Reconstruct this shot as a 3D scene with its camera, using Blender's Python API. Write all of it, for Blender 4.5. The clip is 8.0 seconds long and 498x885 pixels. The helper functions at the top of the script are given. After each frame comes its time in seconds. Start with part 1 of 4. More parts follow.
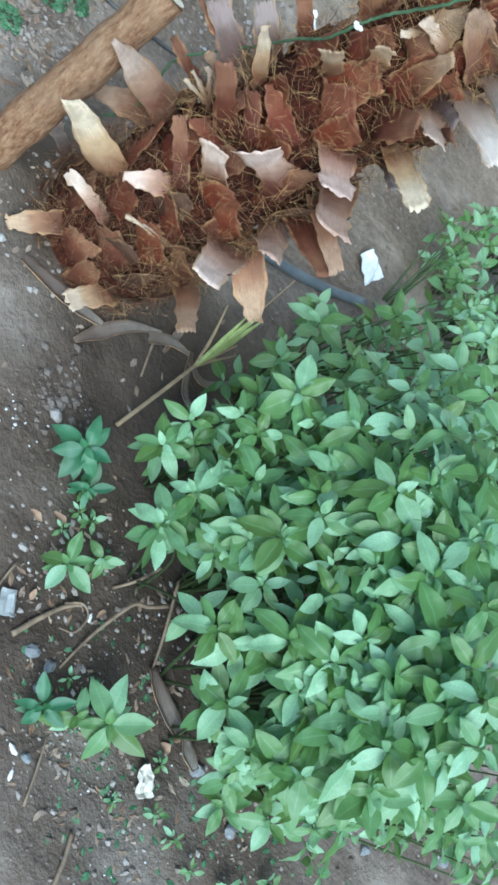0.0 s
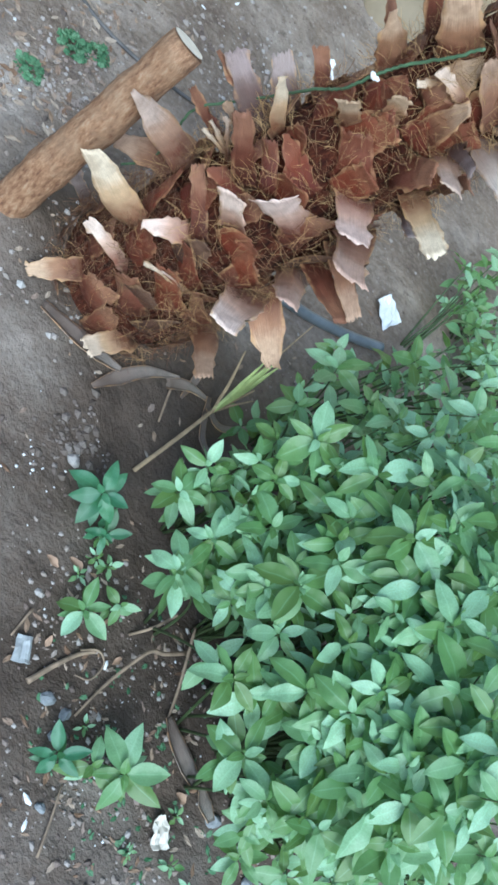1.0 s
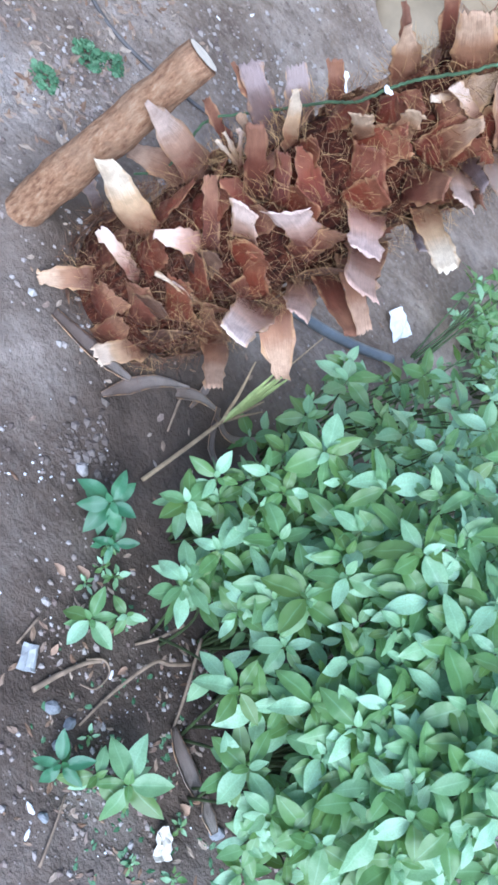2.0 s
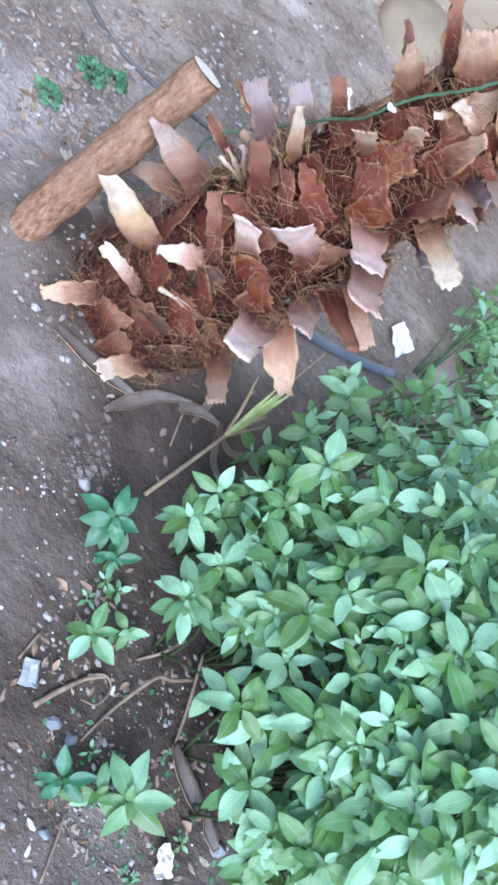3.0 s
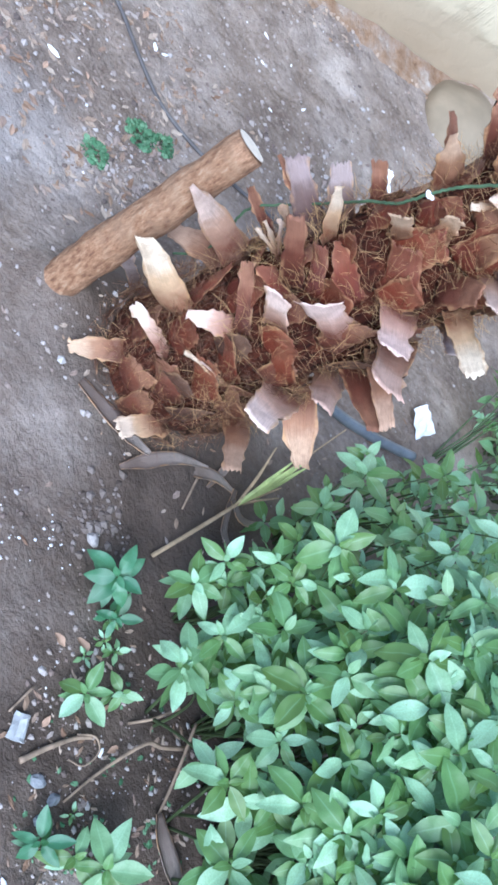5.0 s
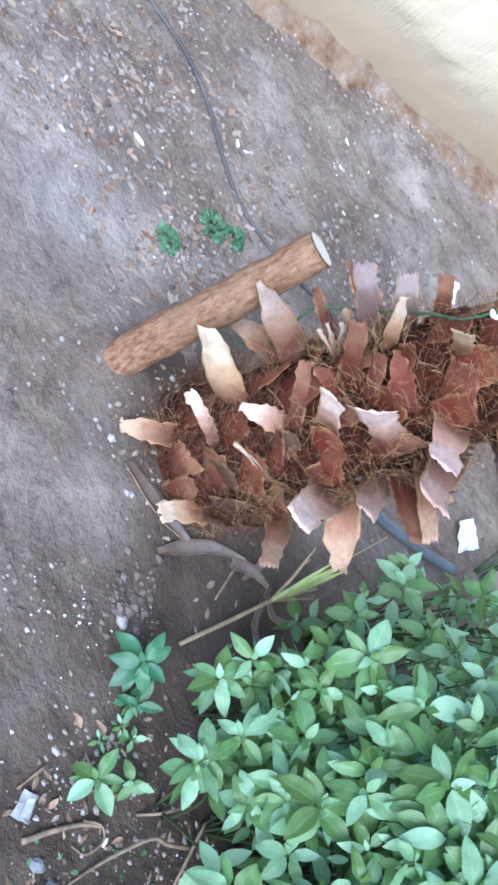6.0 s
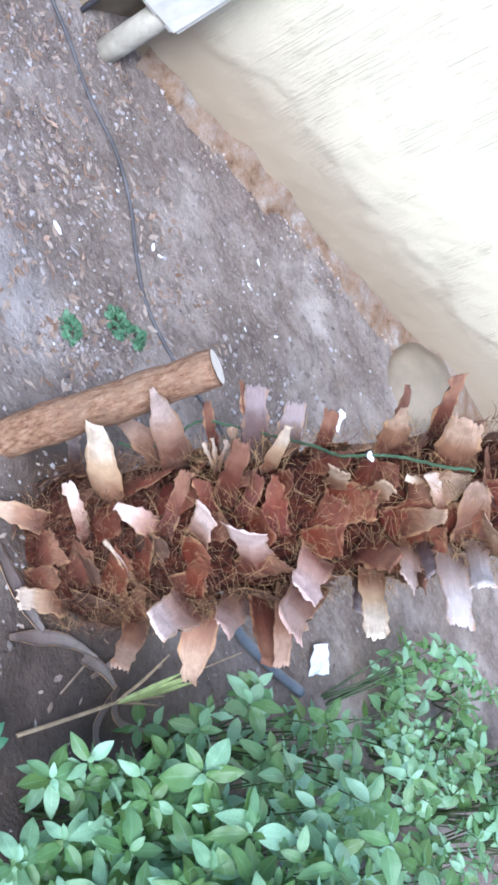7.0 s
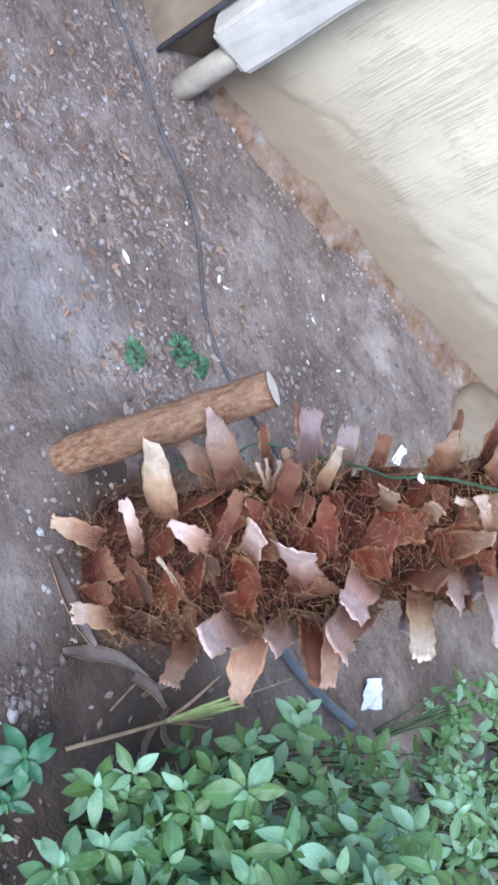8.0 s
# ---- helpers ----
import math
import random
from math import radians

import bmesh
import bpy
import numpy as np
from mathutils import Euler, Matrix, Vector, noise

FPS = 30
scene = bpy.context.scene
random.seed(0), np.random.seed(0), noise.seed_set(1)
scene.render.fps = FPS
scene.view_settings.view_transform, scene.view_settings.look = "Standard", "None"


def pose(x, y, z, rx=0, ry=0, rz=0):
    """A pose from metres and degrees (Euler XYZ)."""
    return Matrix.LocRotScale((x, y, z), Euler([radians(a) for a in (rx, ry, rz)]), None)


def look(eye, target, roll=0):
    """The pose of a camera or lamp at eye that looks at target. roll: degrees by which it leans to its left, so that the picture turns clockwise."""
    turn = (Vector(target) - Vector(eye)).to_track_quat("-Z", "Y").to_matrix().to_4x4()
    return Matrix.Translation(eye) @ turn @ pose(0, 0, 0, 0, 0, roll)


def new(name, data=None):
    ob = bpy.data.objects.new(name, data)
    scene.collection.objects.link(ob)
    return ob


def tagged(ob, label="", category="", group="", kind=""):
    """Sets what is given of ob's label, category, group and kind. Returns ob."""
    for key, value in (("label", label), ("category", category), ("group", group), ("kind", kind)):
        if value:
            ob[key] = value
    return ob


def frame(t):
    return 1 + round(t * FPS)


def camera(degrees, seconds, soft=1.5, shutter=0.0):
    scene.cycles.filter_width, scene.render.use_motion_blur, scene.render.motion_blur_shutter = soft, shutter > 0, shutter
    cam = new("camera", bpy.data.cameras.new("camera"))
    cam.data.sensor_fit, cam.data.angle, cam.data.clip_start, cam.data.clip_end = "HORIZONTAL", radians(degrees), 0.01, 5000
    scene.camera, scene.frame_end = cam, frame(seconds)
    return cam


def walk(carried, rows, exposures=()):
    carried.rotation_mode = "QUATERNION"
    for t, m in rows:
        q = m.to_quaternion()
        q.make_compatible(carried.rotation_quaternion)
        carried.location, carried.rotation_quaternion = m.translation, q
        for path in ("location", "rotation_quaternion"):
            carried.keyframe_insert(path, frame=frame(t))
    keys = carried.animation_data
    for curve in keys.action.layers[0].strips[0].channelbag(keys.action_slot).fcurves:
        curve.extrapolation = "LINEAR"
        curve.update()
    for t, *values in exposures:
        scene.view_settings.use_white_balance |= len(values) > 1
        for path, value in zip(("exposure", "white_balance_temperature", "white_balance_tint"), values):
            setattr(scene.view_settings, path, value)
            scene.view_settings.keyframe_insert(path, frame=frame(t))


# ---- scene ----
cam = camera(26.2, 8.0, soft=3.0)
PATH = [
    (0, (0.097, -0.101, 1.445), (0.624, 1.261, 0.078), 64.1),
    (0.5, (0.095, -0.093, 1.442), (0.57, 1.262, 0.05), 63.1),
    (1, (0.095, -0.093, 1.445), (0.542, 1.3, 0.082), 61.9),
    (1.5, (0.094, -0.091, 1.445), (0.531, 1.303, 0.079), 62.2),
    (3, (0.09, -0.089, 1.445), (0.493, 1.32, 0.083), 61.6),
    (3.5, (0.091, -0.09, 1.444), (0.485, 1.325, 0.086), 61.8),
    (4, (0.091, -0.087, 1.447), (0.476, 1.319, 0.077), 61.9),
    (4.2, (0.09, -0.085, 1.446), (0.476, 1.318, 0.074), 61.9),
    (5.3, (0.088, -0.076, 1.447), (0.317, 1.395, 0.112), 64.0),
    (5.5, (0.088, -0.074, 1.449), (0.269, 1.395, 0.103), 63.7),
    (6, (0.079, -0.066, 1.446), (0.183, 1.41, 0.1), 64.5),
    (6.5, (0.067, -0.072, 1.46), (0.112, 1.558, 0.303), 69.3),
    (7, (0.058, -0.08, 1.473), (0.091, 1.57, 0.343), 71.2),
    (7.5, (0.06, -0.075, 1.469), (0.046, 1.548, 0.302), 70.5),
    (8, (0.105, -0.092, 1.494), (0.013, 1.501, 0.288), 70.3),
]
walk(cam, [(t, look(eye, target, roll)) for t, eye, target, roll in PATH],
     exposures=((0.0, 1.13, 4930, -6), (0.6, 1.14, 4910, -3), (1.1, 1.15, 4910, -1), (1.5, 1.43, 4750, 9), (3.5, 1.55, 4770, 11), (5.5, 1.52, 4800, 9), (7.0, 1.50, 4830, 13), (7.5, 1.19, 4870, 14), (8.0, 1.15, 4880, 14)))

# ---- light: open shade under a bright, hazy sky ----
SUN_EL, SUN_AZ = 41.5, 175.0
world = bpy.data.worlds.new("sky")
scene.world = world
world.use_nodes = True
wn = world.node_tree.nodes
sky = wn.new("ShaderNodeTexSky")
sky.sky_type = 'NISHITA'
sky.sun_disc = False
sky.sun_elevation = radians(SUN_EL)
sky.sun_rotation = radians(SUN_AZ)
sky.dust_density = 3.0
world.node_tree.links.new(sky.outputs[0], wn["Background"].inputs[0])
wn["Background"].inputs[1].default_value = 0.085
sun = new("sun", bpy.data.lights.new("sun", "SUN"))
sun.data.energy = 1.75
sun.data.angle = radians(32)
sun.data.color = (1.0, 0.95, 0.87)
sun.matrix_world = look((0.6, -4.0, 4.8), (0.1, 1.4, 0))

rnd = random.Random(7)


# ---- materials ----
class Mat:
    """A node material with a principled surface and short ways to add to it."""

    def __init__(self, name, rough=0.8, spec=0.3):
        self.m = bpy.data.materials.new(name)
        self.m.use_nodes = True
        self.n, self.l = self.m.node_tree.nodes, self.m.node_tree.links
        self.b = self.n["Principled BSDF"]
        self.b.inputs["Roughness"].default_value = rough
        self.b.inputs["Specular IOR Level"].default_value = spec
        self.co = self.n.new("ShaderNodeTexCoord").outputs["Object"]

    def add(self, kind, **inputs):
        node = self.n.new(kind)
        for key, value in inputs.items():
            self.put(node.inputs[key.replace("_", " ")], value)
        return node

    def put(self, socket, value):
        if isinstance(value, bpy.types.NodeSocket):
            self.l.new(value, socket)
        else:
            socket.default_value = value

    def noise(self, scale, detail=4.0, rough=0.6, co=None, stretch=None):
        co = co or self.co
        if stretch:
            mp = self.add("ShaderNodeMapping", Vector=co, Scale=stretch)
            co = mp.outputs[0]
        return self.add("ShaderNodeTexNoise", Vector=co, Scale=scale, Detail=detail, Roughness=rough).outputs["Fac"]

    def ramp(self, fac, *stops):
        node = self.add("ShaderNodeValToRGB", Fac=fac)
        el = node.color_ramp.elements
        while len(el) < len(stops):
            el.new(0.5)
        for e, (p, c) in zip(el, stops):
            e.position = p
            e.color = (*c, 1) if len(c) == 3 else c
        return node.outputs[0]

    def mix(self, fac, a, b, blend="MIX"):
        node = self.n.new("ShaderNodeMix")
        node.data_type, node.blend_type = "RGBA", blend
        self.put(node.inputs[0], fac)
        for sock, v in ((node.inputs[6], a), (node.inputs[7], b)):
            self.put(sock, (*v, 1) if isinstance(v, tuple) and len(v) == 3 else v)
        return node.outputs[2]

    def color(self, c):
        self.put(self.b.inputs["Base Color"], (*c, 1) if isinstance(c, tuple) else c)
        return self

    def bump(self, height, strength=0.5, distance=0.01):
        node = self.add("ShaderNodeBump", Height=height, Strength=strength, Distance=distance)
        old = self.b.inputs["Normal"].links
        if old:
            self.l.new(old[0].from_socket, node.inputs["Normal"])
        self.l.new(node.outputs[0], self.b.inputs["Normal"])
        return self

    def random(self):
        return self.add("ShaderNodeObjectInfo").outputs["Random"]

    def island(self):
        return self.add("ShaderNodeNewGeometry").outputs["Random Per Island"]

    def uv(self, axis="Y"):
        return self.add("ShaderNodeSeparateXYZ", Vector=self.add("ShaderNodeTexCoord").outputs["UV"]).outputs[axis]


def plain(name, c, rough=0.8, spec=0.3, vary=0.25, scale=30):
    m = Mat(name, rough, spec)
    dark = tuple(v * (1 - vary) for v in c)
    lite = tuple(min(1, v * (1 + vary)) for v in c)
    n = m.noise(scale)
    m.color(m.ramp(n, (0.3, dark), (0.7, lite))).bump(m.noise(scale * 6), 0.3, 0.002)
    return m.m


def soil_material():
    m = Mat("dry_soil", 0.78, 0.35)
    big = m.noise(2.6, 6, 0.62)
    mid = m.noise(9, 6, 0.65)
    fine = m.noise(70, 5, 0.7)
    base = m.ramp(big, (0.32, (0.098, 0.070, 0.050)), (0.48, (0.205, 0.160, 0.124)), (0.64, (0.39, 0.333, 0.282)))
    c = m.mix(m.ramp(mid, (0.40, (0, 0, 0)), (0.62, (0.6, 0.6, 0.6))), base, (0.110, 0.080, 0.062))
    c = m.mix(m.ramp(fine, (0.45, (0, 0, 0)), (0.75, (0.55, 0.55, 0.55))), c, (0.35, 0.30, 0.255))
    # a paler grey patch with a ragged edge, left of the post
    pale_spot = m.add("ShaderNodeVectorMath")
    pale_spot.operation = 'DISTANCE'
    m.put(pale_spot.inputs[0], m.co)
    pale_spot.inputs[1].default_value = (-0.36, 1.42, 0.0)
    pale_rim = m.add("ShaderNodeMath")
    pale_rim.operation = 'MULTIPLY_ADD'
    m.put(pale_rim.inputs[0], m.noise(6, 5, 0.65))
    pale_rim.inputs[1].default_value = 0.4
    m.put(pale_rim.inputs[2], pale_spot.outputs["Value"])
    c = m.mix(m.ramp(pale_rim.outputs[0], (0.24, (0.36, 0.36, 0.36)), (0.44, (0, 0, 0))), c, (0.41, 0.39, 0.375))
    speck = m.add("ShaderNodeTexVoronoi", Vector=m.co, Scale=55.0)
    spot = m.ramp(speck.outputs["Distance"], (0.10, (1, 1, 1)), (0.16, (0, 0, 0)))
    thin = m.ramp(m.noise(6, 3), (0.56, (0, 0, 0)), (0.66, (0.35, 0.35, 0.35)))
    c = m.mix(m.mix(1.0, spot, thin, "MULTIPLY"), c, (0.50, 0.48, 0.46))
    # watered bed and shade round the plants, both painted darker, with a ragged edge
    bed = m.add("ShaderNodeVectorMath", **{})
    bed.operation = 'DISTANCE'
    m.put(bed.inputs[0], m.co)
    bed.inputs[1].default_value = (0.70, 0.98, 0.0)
    # second dark patch beside the palm: wet soil with shade painted in
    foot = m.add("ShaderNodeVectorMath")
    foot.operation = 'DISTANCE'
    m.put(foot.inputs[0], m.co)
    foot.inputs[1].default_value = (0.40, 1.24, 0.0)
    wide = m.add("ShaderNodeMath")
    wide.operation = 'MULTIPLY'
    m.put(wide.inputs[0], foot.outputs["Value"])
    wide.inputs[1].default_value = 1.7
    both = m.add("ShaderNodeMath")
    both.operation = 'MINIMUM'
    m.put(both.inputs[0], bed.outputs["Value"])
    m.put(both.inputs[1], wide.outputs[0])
    # shade round the palm's base, towards the post, painted into the soil
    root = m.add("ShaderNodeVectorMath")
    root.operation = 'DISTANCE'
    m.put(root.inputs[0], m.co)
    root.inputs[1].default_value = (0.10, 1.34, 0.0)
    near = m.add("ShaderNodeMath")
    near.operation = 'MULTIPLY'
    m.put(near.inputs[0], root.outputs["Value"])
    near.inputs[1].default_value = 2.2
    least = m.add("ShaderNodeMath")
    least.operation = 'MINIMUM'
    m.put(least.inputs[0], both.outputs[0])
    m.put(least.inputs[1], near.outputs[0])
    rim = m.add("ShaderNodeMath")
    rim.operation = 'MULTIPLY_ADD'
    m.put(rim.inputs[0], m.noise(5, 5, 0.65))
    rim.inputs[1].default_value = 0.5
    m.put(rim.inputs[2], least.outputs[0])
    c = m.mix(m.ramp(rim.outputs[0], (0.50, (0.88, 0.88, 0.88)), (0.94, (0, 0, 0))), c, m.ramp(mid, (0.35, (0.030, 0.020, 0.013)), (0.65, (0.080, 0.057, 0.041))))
    m.color(c)
    clod = m.noise(28, 5, 0.7)
    c = m.mix(m.ramp(clod, (0.34, (0.6, 0.6, 0.6)), (0.45, (0, 0, 0))), c, (0.085, 0.062, 0.048))
    m.color(c)
    m.bump(mid, 0.5, 0.02).bump(clod, 0.6, 0.014).bump(fine, 0.7, 0.007)
    return m.m


def wall_material():
    m = Mat("combed_plaster", 0.85, 0.25)
    z = m.add("ShaderNodeSeparateXYZ", Vector=m.co).outputs["Z"]
    comb = m.noise(1.0, 3, 0.6, stretch=(175, 175, 7))
    patch = m.ramp(m.noise(5.0, 4, 0.6), (0.36, (0.15, 0.15, 0.15)), (0.56, (1, 1, 1)))
    edge = m.add("ShaderNodeMath")
    edge.operation = 'MULTIPLY_ADD'
    m.put(edge.inputs[0], m.noise(5, 4))
    edge.inputs[1].default_value = -0.14
    m.put(edge.inputs[2], z)
    high = m.ramp(edge.outputs[0], (0.08, (0, 0, 0)), (0.13, (1, 1, 1)))
    groove = m.mix(1.0, m.mix(1.0, comb, patch, "MULTIPLY"), high, "MULTIPLY")
    tone = m.ramp(m.noise(2.5, 6, 0.65), (0.30, (0.49, 0.41, 0.25)), (0.55, (0.66, 0.57, 0.375)), (0.75, (0.77, 0.68, 0.47)))
    damp = m.ramp(edge.outputs[0], (0.0, (0.27, 0.195, 0.122)), (0.10, (0.335, 0.26, 0.172)), (0.16, (0.50, 0.425, 0.29)), (0.40, (0.79, 0.70, 0.485)))
    c = m.mix(0.78, tone, damp)
    c = m.mix(m.ramp(groove, (0.42, (0, 0, 0)), (0.60, (0.32, 0.32, 0.32))), c, (0.29, 0.235, 0.155))
    m.color(c)
    m.bump(groove, 0.45, 0.012).bump(m.noise(30, 6, 0.7), 0.45, 0.008)
    return m.m


def boot_material(name, tip, mid, low, worn=0.4):
    m = Mat(name, 0.50, 0.45)
    v = m.uv("Y")
    streak = m.noise(1.0, 4, 0.6, co=m.add("ShaderNodeTexCoord").outputs["UV"], stretch=(58, 2.6, 1))
    warp = m.add("ShaderNodeMath", **{})
    warp.operation = 'MULTIPLY_ADD'
    m.put(warp.inputs[0], m.noise(30, 3))
    warp.inputs[1].default_value = 0.35
    m.put(warp.inputs[2], v)
    c = m.ramp(warp.outputs[0], (0.34, low), (0.66, mid), (0.88, tip))
    c = m.mix(m.ramp(streak, (0.45, (0, 0, 0)), (0.72, (0.62, 0.62, 0.62))), c, tuple(x * 0.55 for x in mid))
    c = m.mix(m.ramp(m.noise(38, 4), (0.48, (0, 0, 0)), (0.66, (0.4, 0.4, 0.4))), c, tuple(x * 0.55 for x in mid))
    side = m.add("ShaderNodeMath")
    side.operation = 'PINGPONG'
    m.put(side.inputs[0], m.uv("X"))
    side.inputs[1].default_value = 0.5
    frayed = m.mix(1.0, m.ramp(side.outputs[0], (0.03, (worn * 2, worn * 2, worn * 2)), (0.11, (0, 0, 0))), m.ramp(m.noise(55, 3), (0.40, (0, 0, 0)), (0.60, (1, 1, 1))), "MULTIPLY")
    c = m.mix(frayed, c, (0.50, 0.32, 0.155))
    c = m.mix(m.ramp(m.noise(16, 5, 0.7), (0.50, (0, 0, 0)), (0.64, (worn, worn, worn))), c, tuple(x * 0.55 for x in mid))
    hue = m.ramp(m.random(), (0.0, (0.82, 0.74, 0.73)), (0.5, (1.05, 0.97, 0.92)), (1.0, (1.14, 1.13, 1.08)))
    m.color(m.mix(1.0, c, hue, "MULTIPLY"))
    m.bump(streak, 0.7, 0.004)
    m.b.inputs["Subsurface Weight"].default_value = 0.0
    return m.m


def leaf_material(name, lo, hi, rough=0.42):
    m = Mat(name, rough, 0.75)
    tone = m.ramp(m.random(), (0.0, (lo[0] * 0.8, lo[1] * 0.7, lo[2] * 0.5)), (0.42, lo), (1.0, hi))
    uv = m.add("ShaderNodeTexCoord").outputs["UV"]
    u = m.uv("X")
    off = m.add("ShaderNodeMath")
    off.operation = 'SUBTRACT'
    m.put(off.inputs[0], u)
    off.inputs[1].default_value = 0.5
    mid = m.add("ShaderNodeMath")
    mid.operation = 'ABSOLUTE'
    m.put(mid.inputs[0], off.outputs[0])
    rib = m.ramp(mid.outputs[0], (0.015, (1, 1, 1)), (0.05, (0, 0, 0)))
    c = m.mix(m.ramp(m.noise(24, 4), (0.35, (0, 0, 0)), (0.75, (0.45, 0.45, 0.45))), tone, tuple(x * 0.62 for x in lo))
    c = m.mix(m.mix(1.0, rib, (0.14, 0.14, 0.14), "MULTIPLY"), c, tuple(min(1, x * 1.5) for x in hi))
    m.color(c)
    m.bump(m.noise(60, 3), 0.25, 0.003)
    tr = m.add("ShaderNodeBsdfTranslucent", Color=m.mix(0.5, c, (0.42, 0.60, 0.12)))
    sh = m.add("ShaderNodeMixShader", Fac=0.34)
    out = m.n["Material Output"]
    m.l.new(m.b.outputs[0], sh.inputs[1])
    m.l.new(tr.outputs[0], sh.inputs[2])
    m.l.new(sh.outputs[0], out.inputs[0])
    return m.m


def bark_material():
    m = Mat("rough_bark", 0.8, 0.25)
    g = m.noise(1.0, 6, 0.7, stretch=(130, 130, 42))
    c = m.ramp(g, (0.34, (0.13, 0.066, 0.038)), (0.46, (0.24, 0.130, 0.070)), (0.54, (0.31, 0.180, 0.100)), (0.66, (0.40, 0.27, 0.170)))
    c = m.mix(m.ramp(m.noise(9, 6, 0.7), (0.48, (0, 0, 0)), (0.62, (0.6, 0.6, 0.6))), c, (0.30, 0.20, 0.125))
    m.color(c).bump(g, 0.7, 0.008).bump(m.noise(90, 4), 0.35, 0.003)
    return m.m


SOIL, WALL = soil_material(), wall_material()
BARK = bark_material()
CUT = plain("cut_wood", (0.74, 0.66, 0.54), 0.7, 0.3, 0.12, 60)
def core_material():
    m = Mat("fibrous_trunk", 0.85, 0.2)
    weave = m.noise(1.0, 6, 0.75, stretch=(90, 90, 30))
    c = m.ramp(weave, (0.36, (0.012, 0.004, 0.002)), (0.54, (0.070, 0.017, 0.008)), (0.74, (0.20, 0.072, 0.030)))
    return m.color(c).bump(weave, 0.9, 0.012).m


CORE = core_material()
BOOTS = {
    "white": boot_material("boot_bleached", (0.82, 0.78, 0.73), (0.66, 0.58, 0.50), (0.22, 0.13, 0.09)),
    "cream": boot_material("boot_cream", (0.82, 0.71, 0.55), (0.64, 0.46, 0.28), (0.20, 0.075, 0.038)),
    "pale": boot_material("boot_pale", (0.80, 0.67, 0.56), (0.56, 0.38, 0.26), (0.15, 0.048, 0.027)),
    "pink": boot_material("boot_pink", (0.82, 0.67, 0.59), (0.64, 0.44, 0.34), (0.18, 0.060, 0.036)),
    "rosy": boot_material("boot_rosy", (0.66, 0.49, 0.40), (0.45, 0.27, 0.19), (0.15, 0.048, 0.028)),
    "tan": boot_material("boot_tan", (0.56, 0.41, 0.28), (0.34, 0.190, 0.108), (0.12, 0.038, 0.020)),
    "brown": boot_material("boot_brown", (0.28, 0.145, 0.085), (0.155, 0.054, 0.030), (0.066, 0.016, 0.009), 0.3),
    "red": boot_material("boot_red", (0.22, 0.083, 0.044), (0.172, 0.042, 0.019), (0.105, 0.018, 0.008), 0.25),
    "old": boot_material("boot_weathered", (0.17, 0.098, 0.066), (0.090, 0.045, 0.030), (0.034, 0.014, 0.010), 0.25),
    "grey": boot_material("boot_grey", (0.36, 0.30, 0.29), (0.19, 0.135, 0.12), (0.09, 0.04, 0.03)),
}
LEAF = leaf_material("leaf_green", (0.150, 0.290, 0.098), (0.410, 0.640, 0.420), 0.36)
LEAF_BLUE = leaf_material("leaf_bluish", (0.060, 0.190, 0.095), (0.110, 0.270, 0.135), 0.34)
STEM = plain("green_stem", (0.060, 0.088, 0.032), 0.5, 0.4, 0.3, 40)
CONCRETE = plain("pale_concrete", (0.56, 0.52, 0.43), 0.8, 0.3, 0.2, 8)


# ---- building helpers ----
def mesh_of(name, verts, faces, uvs=None, smooth=True):
    me = bpy.data.meshes.new(name)
    me.from_pydata([tuple(v) for v in verts], [], faces)
    if uvs:
        layer = me.uv_layers.new(name="UVMap")
        for loop in me.loops:
            layer.data[loop.index].uv = uvs[loop.vertex_index]
    me.polygons.foreach_set("use_smooth", [smooth] * len(me.polygons))
    me.update()
    return me


def part(name, me, material, parent, label=""):
    ob = new(name, me)
    if material and not me.materials:
        me.materials.append(material)
    ob.parent = parent
    if label:
        ob["label"] = label
    return ob


def thing(name, label, category, at=(0, 0, 0), me=None, material=None, group="", kind=""):
    ob = new(name, me)
    if me and material and not me.materials:
        me.materials.append(material)
    ob.location = at
    return tagged(ob, label, category, group, kind)


def tube_data(path, radii, sides=8, squash=1.0, caps=True, jitter=0.0, rn=None):
    """Vertices and faces of a tube along a path of points."""
    verts, faces = [], []
    path = [Vector(p) for p in path]
    side = None
    for i, p in enumerate(path):
        d = (path[min(i + 1, len(path) - 1)] - path[max(i - 1, 0)]).normalized()
        if side is None:
            side = d.orthogonal().normalized()
        side = (side - d * side.dot(d)).normalized()
        other = d.cross(side)
        for k in range(sides):
            a = 2 * math.pi * k / sides
            r = radii[i] * (1 + (rn.uniform(-jitter, jitter) if rn else 0))
            verts.append(p + side * math.cos(a) * r + other * math.sin(a) * r * squash)
    for i in range(len(path) - 1):
        for k in range(sides):
            a, b = i * sides + k, i * sides + (k + 1) % sides
            faces.append((a, b, b + sides, a + sides))
    if caps:
        faces.append(tuple(reversed(range(sides))))
        faces.append(tuple(range(len(verts) - sides, len(verts))))
    return verts, faces


def tube(name, path, radii, **kw):
    if not isinstance(radii, (list, tuple)):
        radii = [radii] * len(path)
    v, f = tube_data(path, radii, **kw)
    return mesh_of(name, v, f)


def bezier(p0, p1, p2, p3, n):
    out = []
    for i in range(n + 1):
        t = i / n
        out.append(Vector(p0) * (1 - t) ** 3 + Vector(p1) * 3 * t * (1 - t) ** 2 + Vector(p2) * 3 * t * t * (1 - t) + Vector(p3) * t ** 3)
    return out


